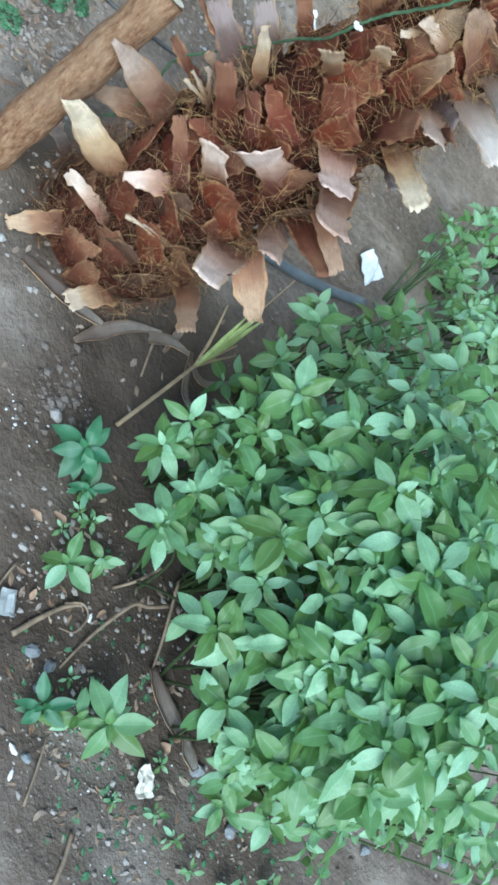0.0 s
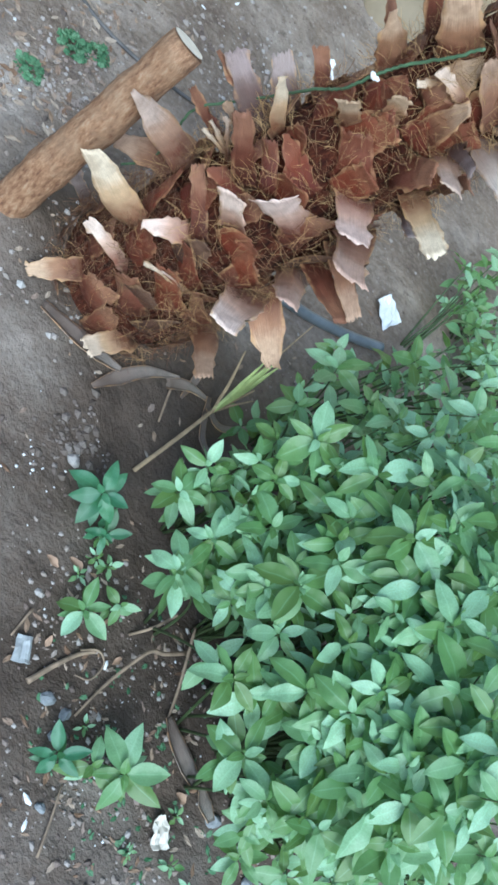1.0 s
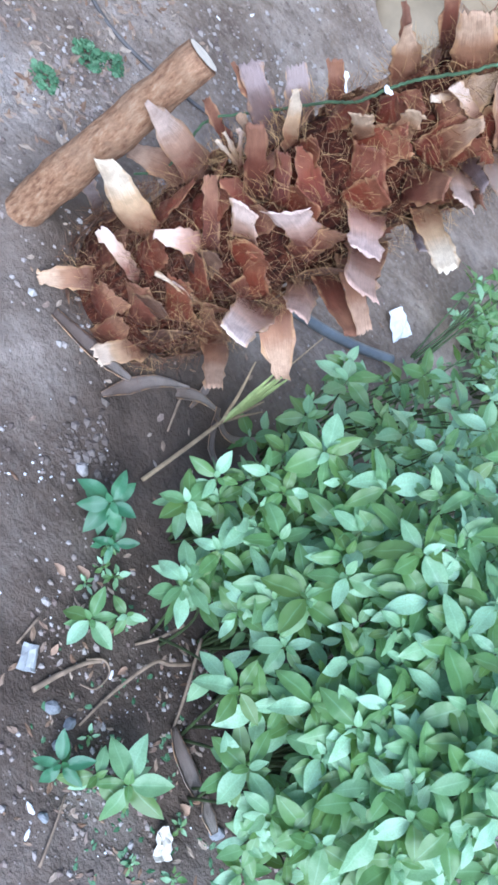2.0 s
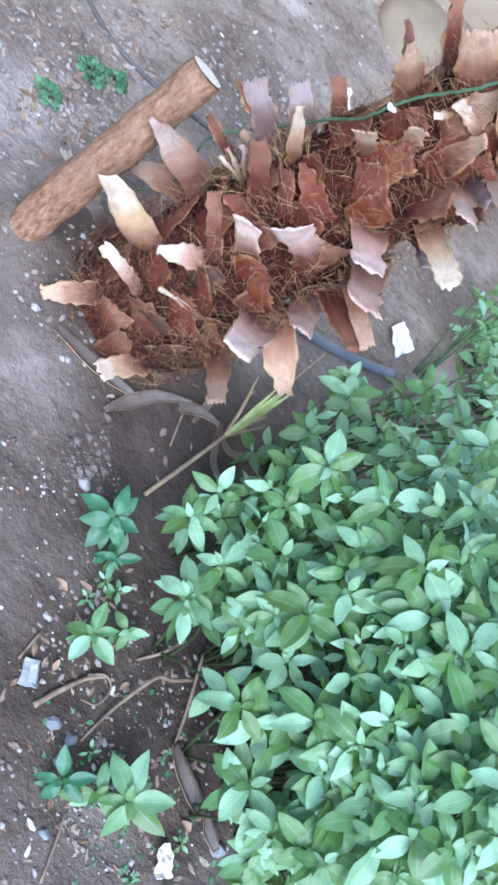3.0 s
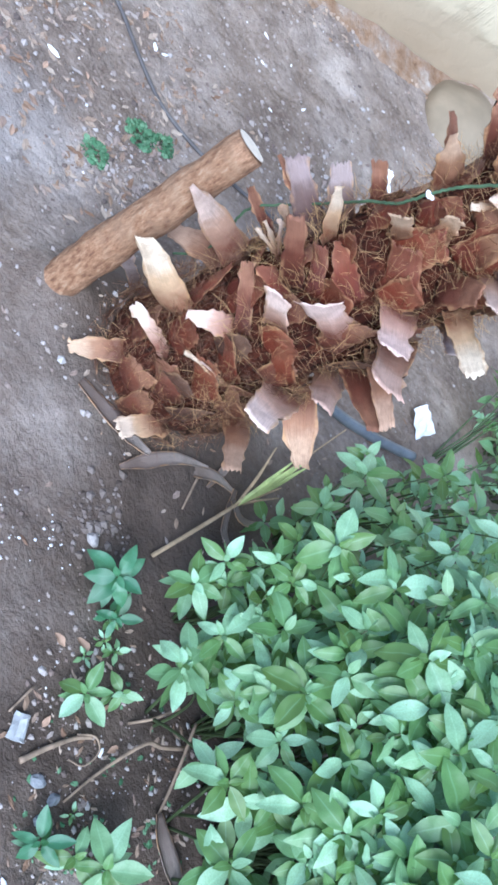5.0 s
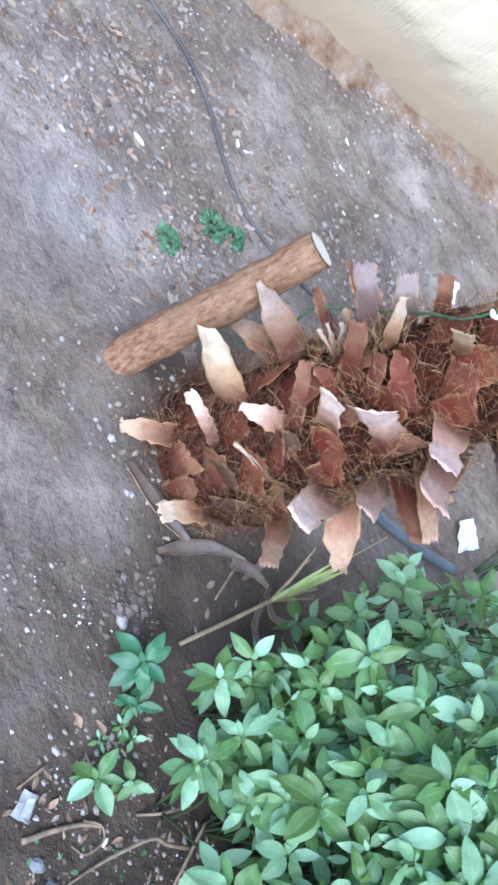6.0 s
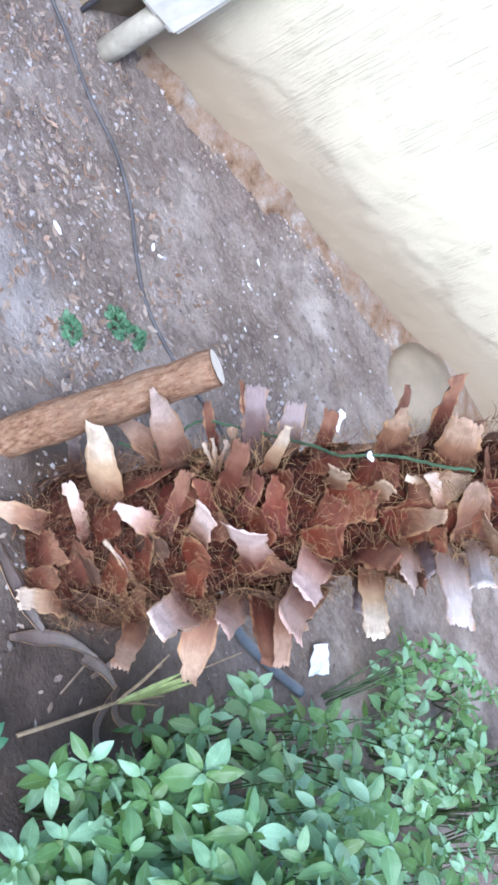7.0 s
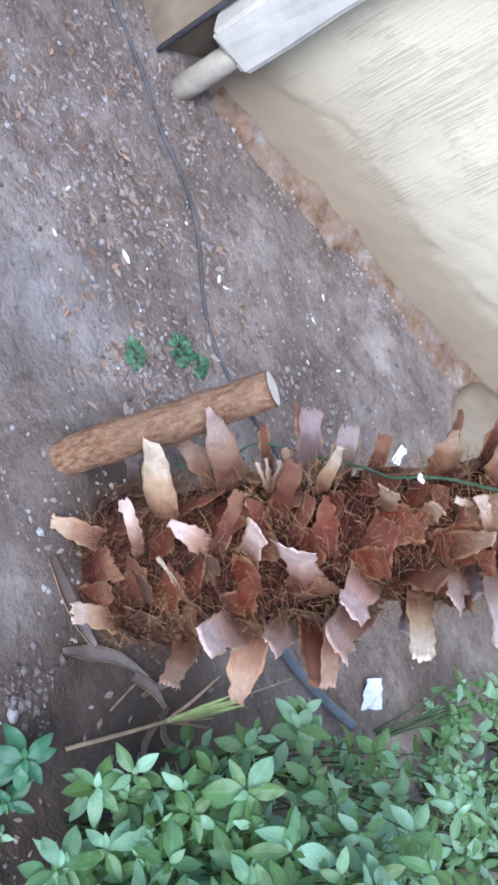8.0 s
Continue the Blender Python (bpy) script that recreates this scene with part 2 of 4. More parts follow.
def spline(points, n=6):
    """A smooth line through the points."""
    p = [Vector(q) for q in points]
    p = [2 * p[0] - p[1]] + p + [2 * p[-1] - p[-2]]
    out = []
    for i in range(1, len(p) - 2):
        for k in range(n):
            t = k / n
            a, b, c, d = p[i - 1:i + 3]
            out.append(0.5 * (2 * b + (c - a) * t + (2 * a - 5 * b + 4 * c - d) * t * t + (3 * b - a - 3 * c + d) * t ** 3))
    return out + [p[-2]]


def stone_mesh(name, size, rn, squash=0.7, cuts=2):
    bm = bmesh.new()
    bmesh.ops.create_icosphere(bm, subdivisions=cuts, radius=size)
    off = Vector((rn.random() * 50, rn.random() * 50, 0))
    for v in bm.verts:
        k = 1 + 0.55 * noise.noise(v.co / size * 0.9 + off) + 0.2 * noise.noise(v.co / size * 2.5 + off)
        v.co = Vector((v.co.x * k, v.co.y * k * 0.8, v.co.z * k * squash))
    me = bpy.data.meshes.new(name)
    bm.to_mesh(me)
    bm.free()
    return me


# ---- ground ----
def ground_height(x, y):
    h = 0.016 * noise.noise(Vector((x * 1.3, y * 1.3, 2.0))) + 0.008 * noise.noise(Vector((x * 5, y * 5, 7.0)))
    h += 0.006 * noise.noise(Vector((x * 17, y * 17, 3.0))) + 0.0035 * noise.noise(Vector((x * 38, y * 38, 5.0)))
    h += 0.045 * math.exp(-(((x - 0.14) ** 2 + (y - 1.36) ** 2) / 0.05))
    h += 0.045 * math.exp(-(((x + 0.063) ** 2 + (y - 1.27) ** 2) / 0.0065))
    far = max(abs(x - 0.3), abs(y - 1.6))
    return h * (1 if far < 3 else max(0, 1 - (far - 3) / 3))


def build_ground():
    near = [i * 0.014 for i in range(-130, 171)]
    out = [2.6, 3.0, 3.6, 4.5, 6, 9, 14, 25, 50, 120, 400, 1500]
    xs = [0.2 - v for v in reversed(out)] + [0.0 + v for v in near] + [0.3 + v for v in out]
    ys = [1.5 - v for v in reversed(out)] + [1.4 + v for v in near] + [1.7 + v for v in out]
    xs, ys = sorted(xs), sorted(ys)
    verts = [(x, y, ground_height(x, y)) for y in ys for x in xs]
    w = len(xs)
    faces = [(j * w + i, j * w + i + 1, (j + 1) * w + i + 1, (j + 1) * w + i) for j in range(len(ys) - 1) for i in range(w - 1)]
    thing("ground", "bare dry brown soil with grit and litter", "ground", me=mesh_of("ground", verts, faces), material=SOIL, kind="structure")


build_ground()

# ---- wall ----
W0, W1 = Vector((-0.93, 2.18, 0)), Vector((-0.05, 3.10, 0))
WD = (W1 - W0).normalized()
WN = Vector((WD.y, -WD.x, 0))


def wall_point(s, out, z):
    return W0 + WD * s + WN * out + Vector((0, 0, z))


def build_wall():
    zs = [-0.15 + 0.01 * i for i in range(61)] + [0.45 + 0.12 * i for i in range(1, 20)]
    ss = [0.0 + 0.02 * i for i in range(115)] + [2.3 + 0.2 * i for i in range(1, 12)]
    verts, faces = [], []
    for z in zs:
        for s in ss:
            edge = 0.205 - 0.10 * max(0, 1 - s / 0.25) + 0.05 * noise.noise(Vector((s * 5, 2, 7))) + 0.016 * noise.noise(Vector((s * 19, z * 19, 7)))
            foot = (0.004 + 0.004 * noise.noise(Vector((s * 8, 1, 3)))) * min(1, max(0, (z - edge) / 0.02))
            o = foot + 0.006 * noise.noise(Vector((s * 3, z * 3, 4))) + 0.002 * noise.noise(Vector((s * 20, z * 20, 4)))
            verts.append(wall_point(s, o, z))
    w = len(ss)
    for j in range(len(zs) - 1):
        for i in range(w - 1):
            faces.append((j * w + i, j * w + i + 1, (j + 1) * w + i + 1, (j + 1) * w + i))
    m = len(verts)
    for s, z in ((ss[0], zs[0]), (ss[-1], zs[0]), (ss[-1], zs[-1]), (ss[0], zs[-1])):
        verts.append(wall_point(s, -0.2, z))
    top = (len(zs) - 1) * w
    faces += [(m + 1, m, m + 3, m + 2), (top, top + w - 1, m + 2, m + 3), (0, top, m + 3, m), (w - 1, m + 1, m + 2, top + w - 1)]
    thing("wall_north", "cream plastered wall with vertical comb marks, damp at its foot", "wall", me=mesh_of("wall_north", verts, faces), material=WALL, kind="structure")


build_wall()

# ---- palm ----
palm = thing("palm_trunk", "reddish brown palm trunk with cut leaf bases and fibre", "palm trunk", at=(0.15, 1.365, 0))
PB = Vector((0.15, 1.365, 0))


def trunk_axis(z):
    return Vector((0.012 + 0.112 * z, -0.06 * z, z))


def trunk_radius(z):
    return 0.146 - 0.072 * min(max(z, 0), 0.95)


def build_core():
    verts, faces = [], []
    rows, sides = 60, 48
    for i in range(rows + 1):
        z = -0.05 + 1.35 * i / rows
        for k in range(sides):
            a = 2 * math.pi * k / sides
            r = trunk_radius(z) - 0.010 + 0.010 * noise.noise(Vector((math.cos(a) * 3, math.sin(a) * 3, z * 9)))
            if z < 0.06:
                r *= 0.82 + 0.18 * max(0, z + 0.05) / 0.11
            verts.append(trunk_axis(z) + Vector((math.cos(a) * r, math.sin(a) * r, 0)))
    for i in range(rows):
        for k in range(sides):
            a, b = i * sides + k, i * sides + (k + 1) % sides
            faces.append((a, b, b + sides, a + sides))
    faces.append(tuple(range(rows * sides, rows * sides + sides)))
    part("core", mesh_of("core", verts, faces), CORE, palm)


build_core()


NAMED = []


def trunk_point(z, ang, out):
    a = radians(ang)
    r = trunk_radius(z) + out
    return trunk_axis(z) + Vector((math.cos(a) * r, math.sin(a) * r, 0))


def off_trunk(p, out):
    """The point p, moved out to at least that far off the trunk's surface."""
    c = trunk_axis(p.z)
    flat = Vector((p.x - c.x, p.y - c.y, 0))
    least = trunk_radius(p.z) + out
    return p + flat.normalized() * (least - flat.length) if flat.length < least else p


def boot(z0, ang0, z1, ang1, out, widths, twist, skew, tone, wrap=False):
    """One cut leaf base: a fibrous blade that leaves the trunk at (z0, ang0) and ends in a ragged cut at (z1, ang1), that far off it.
    widths: at its foot, half way and at the cut; twist: of the blade about its length; skew: the slant of the cut."""
    rn = random.Random(int(z0 * 1000) * 7 + int(ang0) * 3 + int(ang1) + 991)
    if not wrap:
        NAMED.append((z0, ang0))
    flat = out < 0.032
    a = radians(ang1)
    tan = Vector((-math.sin(a), math.cos(a), 0))
    a = radians(ang0)
    tan0 = Vector((-math.sin(a), math.cos(a), 0))
    out0 = Vector((math.cos(a), math.sin(a), 0))
    p0, tip = trunk_point(z0, ang0, -0.006), trunk_point(z1, ang1, out)
    way = tip - p0
    length = way.length
    way.normalize()
    rows, nu = 11, 15
    line = bezier(p0 - way * 0.012, p0 + (way + out0 * 0.25) * length * 0.33, tip - way * length * 0.30 - out0 * length * 0.04, tip, rows)
    line = [line[0]] + [off_trunk(p, 0.002 + (0.5 if flat else 0.2) * out * i / rows) for i, p in enumerate(line[1:], 1)]
    side = (tan - way * tan.dot(way)).normalized()
    side = Matrix.Rotation(radians(twist * (0.25 if flat else 1.0)), 3, way) @ side
    foot = (tan0 - way * tan0.dot(way)).normalized()
    if foot.dot(side) < 0:
        foot = -foot
    cup = rn.uniform(0.10, 0.35) if flat else rn.choice((-1, 1, 1)) * rn.uniform(0.12, 0.42)
    bend = rn.uniform(-0.3, 0.3)
    curl = 0.0 if flat else rn.uniform(-0.10, 0.22)
    thick = 0.0016 if flat else 0.0036
    # torn fibres at the cut: some columns reach further than others
    torn = [rn.uniform(-0.0035, 0.003) - (0.005 if rn.random() < 0.18 else 0) for j in range(nu)]
    fray = [[rn.gauss(0, 0.0022) for j in (0, 1)] for i in range(rows + 1)]
    lobe = rn.uniform(0, 6.28)
    verts, uvs, faces = [], [], []
    for layer in (0, 1):
        for i, p in enumerate(line):
            t = i / rows
            d = (line[min(i + 1, rows)] - line[max(i - 1, 0)]).normalized()
            k = min(1.0, t / 0.45) if flat else 0.6 + 0.4 * min(1.0, t / 0.3)
            s = foot.lerp(side, k * k * (3 - 2 * k))
            s = (s - d * s.dot(d)).normalized()
            nrm = s.cross(d).normalized()
            if nrm.dot(out0) < 0:
                nrm = -nrm
            w = widths[0] + (widths[1] - widths[0]) * t / 0.55 if t < 0.55 else widths[1] + (widths[2] - widths[1]) * (t - 0.55) / 0.45
            half = 0.5 * w * (1 + 0.03 * math.sin(t * 6 + lobe))
            for j in range(nu):
                u = j / (nu - 1) * 2 - 1
                q = p + s * u * half - nrm * (cup * half * u * u * (1 - 0.5 * t)) + nrm * (bend * half * u * t - curl * length * max(0, t - 0.5) ** 2)
                q = q + nrm * (0.0022 * noise.noise(q * 55) + 0.0009 * noise.noise(q * 170))
                if abs(u) > 0.99:
                    q = q + s * fray[i][0 if u < 0 else 1]
                if t > 0.6:
                    q = q + d * (skew * half * u * (t - 0.6) / 0.4)
                if i == rows:
                    q = q + d * torn[j] * min(1.0, half / 0.016)
                verts.append(q - nrm * thick * layer * (1.1 - 0.7 * abs(u)) * (1.25 - 0.6 * t))
                uvs.append((j / (nu - 1), t))
    off = (rows + 1) * nu
    for i in range(rows):
        for j in range(nu - 1):
            a0 = i * nu + j
            faces.append((a0, a0 + 1, a0 + nu + 1, a0 + nu))
            faces.append((off + a0, off + a0 + nu, off + a0 + nu + 1, off + a0 + 1))
        for j in (0, nu - 1):
            a0 = i * nu + j
            f = (a0, a0 + nu, off + a0 + nu, off + a0)
            faces.append(f if j == 0 else tuple(reversed(f)))
    for i in (0, rows):
        for j in range(nu - 1):
            a0 = i * nu + j
            f = (a0, off + a0, off + a0 + 1, a0 + 1)
            faces.append(f if i == 0 else tuple(reversed(f)))
    return part("leaf_base", mesh_of("leaf_base", verts, faces, uvs), BOOTS[tone], palm)


boot(0.245, -132, 0.360, -141, 0.170, (0.066, 0.051, 0.025), 86, -0.53, "cream")
boot(0.352, -178, 0.464, -151, 0.180, (0.064, 0.048, 0.009), -54, 0.00, "pale")
boot(0.314, 173, 0.240, 176, 0.090, (0.054, 0.046, 0.026), -63, -0.52, "tan")
boot(0.010, 142, 0.115, 175, 0.080, (0.032, 0.025, 0.023), -44, 0.11, "grey")
boot(0.198, -110, 0.230, -132, 0.077, (0.028, 0.022, 0.019), -53, -0.14, "pink")
boot(0.354, -105, 0.343, -117, 0.077, (0.043, 0.035, 0.009), -27, -0.00, "pink")
boot(0.093, -122, 0.061, -125, 0.077, (0.046, 0.038, 0.022), -11, -0.36, "tan")
boot(0.067, -58, 0.078, -81, 0.077, (0.046, 0.037, 0.039), -7, -0.18, "cream")
boot(0.364, -100, 0.436, -140, 0.035, (0.030, 0.025, 0.021), 87, -0.02, "brown")
boot(0.150, -12, 0.305, -70, 0.029, (0.055, 0.037, 0.007), 39, 0.00, "brown")
boot(0.171, -13, 0.225, -45, 0.124, (0.053, 0.041, 0.032), 24, -0.06, "tan")
boot(0.307, -27, 0.371, -66, 0.124, (0.084, 0.064, 0.052), 5, 0.14, "pink")
boot(0.320, -13, 0.284, -22, 0.130, (0.071, 0.059, 0.025), 48, 0.30, "tan")
boot(0.401, -12, 0.471, -57, 0.108, (0.060, 0.045, 0.039), 11, 0.22, "rosy")
boot(0.443, -13, 0.490, -34, 0.130, (0.048, 0.038, 0.022), 37, 0.18, "brown")
boot(0.618, -66, 0.637, -69, 0.108, (0.064, 0.050, 0.050), 21, 0.44, "pink")
boot(0.533, -12, 0.600, -59, 0.130, (0.071, 0.052, 0.056), 19, 0.27, "rosy")
boot(0.504, -14, 0.510, -33, 0.130, (0.043, 0.034, 0.021), 46, -0.32, "tan")
boot(0.510, -62, 0.571, -98, 0.077, (0.064, 0.050, 0.059), 78, -0.40, "pink")
boot(0.427, -93, 0.510, -108, 0.077, (0.049, 0.038, 0.044), 31, -0.61, "pink")
boot(0.485, -118, 0.584, -138, 0.093, (0.040, 0.031, 0.031), 89, -0.01, "brown")
boot(0.558, -152, 0.661, -146, 0.093, (0.027, 0.021, 0.008), 86, 0.00, "cream")
boot(0.569, -90, 0.606, -129, 0.035, (0.046, 0.038, 0.008), -78, -0.00, "red")
boot(0.679, -120, 0.745, -120, 0.085, (0.033, 0.026, 0.032), 68, -0.09, "tan")
boot(0.623, -70, 0.696, -111, 0.020, (0.076, 0.060, 0.046), 63, 0.10, "red")
boot(0.622, 172, 0.666, 174, 0.058, (0.029, 0.024, 0.024), -60, -0.00, "brown")
boot(0.502, 174, 0.545, 177, 0.115, (0.048, 0.039, 0.036), -56, 0.02, "grey")
boot(0.555, 173, 0.606, 175, 0.078, (0.047, 0.039, 0.033), -55, -0.21, "grey")
boot(0.497, 174, 0.522, 177, 0.125, (0.015, 0.013, 0.008), -50, -0.00, "brown")
boot(0.417, 174, 0.438, 176, 0.098, (0.020, 0.017, 0.013), -51, -0.00, "brown")
boot(0.461, -152, 0.491, -147, 0.077, (0.006, 0.006, 0.005), -51, -0.00, "cream")
boot(0.461, -152, 0.507, -150, 0.077, (0.006, 0.006, 0.005), -63, 0.00, "cream")
boot(0.461, -152, 0.539, -148, 0.077, (0.006, 0.007, 0.005), -83, -0.00, "pale")
boot(0.465, 173, 0.526, -159, 0.070, (0.018, 0.014, 0.012), -51, 0.00, "tan")
boot(0.274, -70, 0.350, -102, 0.020, (0.056, 0.045, 0.034), 56, -0.02, "red")
boot(0.137, -75, 0.206, -102, 0.019, (0.064, 0.051, 0.044), 60, -0.01, "brown")
boot(0.272, -69, 0.265, -102, 0.030, (0.006, 0.007, 0.006), -33, -0.00, "cream")
boot(0.262, -65, 0.286, -93, 0.030, (0.006, 0.006, 0.005), -65, 0.00, "pale")
boot(0.471, -115, 0.465, -135, 0.030, (0.048, 0.040, 0.035), -47, 0.65, "red")
boot(0.514, -108, 0.566, -135, 0.025, (0.045, 0.037, 0.032), 82, 0.10, "red")
boot(0.338, -43, 0.437, -82, 0.020, (0.056, 0.043, 0.035), 35, 0.02, "red")
boot(0.200, -61, 0.288, -93, 0.019, (0.065, 0.051, 0.042), 47, 0.01, "red")
boot(0.759, -161, 0.826, -154, 0.077, (0.045, 0.036, 0.009), -82, -0.00, "tan")
boot(0.747, 171, 0.801, 174, 0.083, (0.019, 0.015, 0.007), -61, -0.00, "brown")
boot(0.808, 170, 0.883, 174, 0.089, (0.028, 0.023, 0.018), -49, -0.51, "brown")
boot(0.860, -129, 0.927, -135, 0.085, (0.065, 0.051, 0.041), 79, -0.10, "tan")
boot(0.824, -118, 0.817, -117, 0.039, (0.011, 0.009, 0.008), -29, -0.00, "cream")
boot(0.839, -88, 0.852, -117, 0.040, (0.019, 0.015, 0.017), -71, 0.20, "pale")
boot(0.772, -84, 0.858, -90, 0.039, (0.043, 0.033, 0.014), -18, -0.11, "tan")
boot(0.857, -61, 0.914, -109, 0.040, (0.052, 0.041, 0.025), 82, 0.15, "tan")
boot(0.696, -72, 0.784, -74, 0.077, (0.057, 0.044, 0.033), -75, -0.26, "brown")
boot(0.770, -56, 0.804, -69, 0.108, (0.048, 0.037, 0.033), 21, 0.54, "pale")
boot(0.789, -61, 0.841, -71, 0.108, (0.029, 0.022, 0.016), 87, -0.24, "grey")
boot(0.670, -28, 0.716, -48, 0.130, (0.044, 0.033, 0.033), 48, 0.19, "cream")
boot(0.816, -47, 0.851, -51, 0.130, (0.049, 0.037, 0.027), 46, 0.34, "white")
boot(0.858, -50, 0.909, -67, 0.130, (0.036, 0.027, 0.029), 65, 0.06, "white")
boot(0.689, -14, 0.817, -64, 0.093, (0.026, 0.020, 0.018), -24, -0.17, "brown")
boot(0.635, -14, 0.716, -61, 0.130, (0.017, 0.012, 0.012), 45, -0.00, "grey")
boot(0.716, -100, 0.764, -130, 0.020, (0.058, 0.047, 0.036), 82, 0.33, "red")
boot(0.769, -28, 0.826, -84, 0.020, (0.059, 0.046, 0.037), 71, 0.18, "red")
boot(0.900, -98, 0.924, -131, 0.030, (0.055, 0.045, 0.036), -80, -0.00, "brown")
boot(0.851, -14, 0.908, -80, 0.029, (0.058, 0.045, 0.036), 74, 0.11, "tan")
boot(0.738, -111, 0.788, -115, 0.035, (0.035, 0.028, 0.022), 38, 0.03, "tan")


# ---- cut post ----
def build_post():
    post = thing("wooden_post", "upright sawn-off tree limb with rough tan bark", "post", at=(-0.063, 1.27, 0))
    line = spline([(0, 0, -0.05), (0.004, 0.0, 0.12), (0.012, 0.003, 0.3), (0.022, 0.004, 0.533)], 8)
    rn = random.Random(3)
    radii = [0.041 - 0.011 * i / len(line) + 0.0015 * rn.uniform(-1, 1) for i in range(len(line))]
    verts, faces = tube_data(line, radii, sides=36)
    for v in verts:
        c = Vector((0.04 * v.z, 0, 0))
        flat = Vector((v.x - c.x, v.y, 0))
        v += flat * (0.10 * noise.noise(Vector((v.x * 60, v.y * 60, v.z * 14))) + 0.06 * noise.noise(v * 9))
        if v.z > 0.5:
            v.z -= (v.y - 0.004) * 0.45
    part("bark", mesh_of("bark", verts, faces), BARK, post)
    bm = bmesh.new()
    bmesh.ops.create_circle(bm, cap_ends=True, segments=24, radius=radii[-1] * 0.95)
    for v in bm.verts:
        v.co = Vector((v.co.x + 0.022, v.co.y + 0.004, 0.5375 - v.co.y * 0.45 + 0.001 * noise.noise(v.co * 200)))
    me = bpy.data.meshes.new("cut_end")
    bm.to_mesh(me)
    bm.free()
    part("cut_end", me, CUT, post, "pale freshly sawn end")


build_post()


# ---- leafy bush ----
def leaf_mesh(name, length=1.0, width=0.5, fold=0.25, droop=0.25, curl=0.1, rn=None):
    """An ovate leaf with a midrib fold, unit length along +y from its stalk."""
    verts, uvs, faces = [], [], []
    n, m = 8, 4
    for i in range(n + 1):
        t = i / n
        half = width * 0.5 * (math.sin(math.pi * t ** 0.86) ** 0.85 if 0 < t < 1 else 0.02)
        for j in range(m + 1):
            u = j / m * 2 - 1
            y = t
            z = abs(u) * half * fold - droop * t * t + curl * math.sin(t * 7) * u * half
            z += 0.02 * math.sin(t * 14 + j)
            verts.append((u * half, y, z))
            uvs.append((j / m, t))
    for i in range(n):
        for j in range(m):
            a = i * (m + 1) + j
            faces.append((a, a + 1, a + m + 2, a + m + 1))
    return mesh_of(name, verts, faces, uvs)


def leaf_set(material):
    rn = random.Random(5)
    out = []
    for k in range(7):
        me = leaf_mesh("leaf", 1, rn.uniform(0.40, 0.54), rn.uniform(0.05, 0.35), rn.uniform(0.0, 0.40), rn.uniform(-0.2, 0.2))
        me.materials.append(material)
        out.append(me)
    return out


GREEN, BLUE = leaf_set(LEAF), leaf_set(LEAF_BLUE)


def set_leaf(parent, p, d, size, roll, meshes, rn, up):
    """One leaf at p that points along d, with its upper face towards up."""
    ob = new("leaf", rn.choice(meshes))
    d = Vector(d).normalized()
    x = d.cross(Vector(up)).normalized()
    z = x.cross(d)
    m = Matrix((x, d, z)).transposed().to_4x4()
    ob.parent = parent
    ob.matrix_basis = Matrix.Translation(p) @ m @ Matrix.Rotation(roll, 4, 'Y') @ Matrix.Diagonal((size * rn.uniform(0.85, 1.1), size, size, 1))


def rosette(plant, p, axis, size, rn, meshes, count=5):
    """A star of leaves round a shoot's end."""
    axis = axis.normalized()
    side = axis.orthogonal().normalized()
    turn = rn.uniform(0, 6.28)
    for k in range(2):
        d = Matrix.Rotation(turn + k * math.pi, 3, axis) @ side
        set_leaf(plant, p, d + axis * 1.1, size * rn.uniform(0.38, 0.5), rn.uniform(-.3, .3), meshes, rn, axis + d * -0.8)
    for k in range(count):
        d = Matrix.Rotation(turn + 0.6 + k * 6.283 / count + rn.uniform(-.25, .25), 3, axis) @ side
        lift = rn.uniform(0.05, 0.5) if k % 2 else rn.uniform(-0.3, 0.2)
        set_leaf(plant, p + d * 0.004 - axis * 0.012 * (k % 2), d + axis * lift, size * rn.uniform(0.75, 1.12), rn.uniform(-.45, .45), meshes, rn, axis + Vector((0, 0, 0.2)))


def shoot(plant, base, tip, size, rn, meshes, pairs=2, count=5):
    """A stem from the plant's foot to a tip: a star of leaves at its end and crosswise pairs below it."""
    base, tip = Vector(base), Vector(tip)
    mid = base.lerp(tip, 0.5) + Vector((rn.uniform(-.04, .04), rn.uniform(-.04, .04), 0.06))
    line = bezier(base, base.lerp(mid, 0.7), mid, tip, 10)
    plant = part("stem", tube("stem", line, [0.0032 - 0.0020 * i / 10 for i in range(11)], sides=5), STEM, plant)
    d0 = (line[-1] - line[-3]).normalized()
    axis = d0 * 0.5 + Vector((-0.15, -0.35, 0.65)) + Vector((rn.uniform(-.4, .4), rn.uniform(-.4, .4), rn.uniform(-.3, .3)))
    rosette(plant, tip, axis, size, rn, meshes, count)
    turn = rn.uniform(0, 6.28)
    side = d0.orthogonal().normalized()
    for k in range(pairs):
        back = (k + 1) * size * rn.uniform(0.6, 0.9)
        if back > (tip - mid).length:
            break
        p = tip - d0 * back
        for q in range(2):
            d = Matrix.Rotation(turn + k * 1.57 + q * math.pi + rn.uniform(-.35, .35), 3, d0) @ side
            up = axis + Vector((rn.uniform(-.5, .5), rn.uniform(-.5, .5), 0.2))
            set_leaf(plant, p + d * 0.006, d + d0 * rn.uniform(-0.5, 0.4), size * rn.uniform(0.7, 1.05), rn.uniform(-.6, .6), meshes, rn, up)


BUSH = "leafy plants crowded in one bush"
BUSH_RN = random.Random(21)


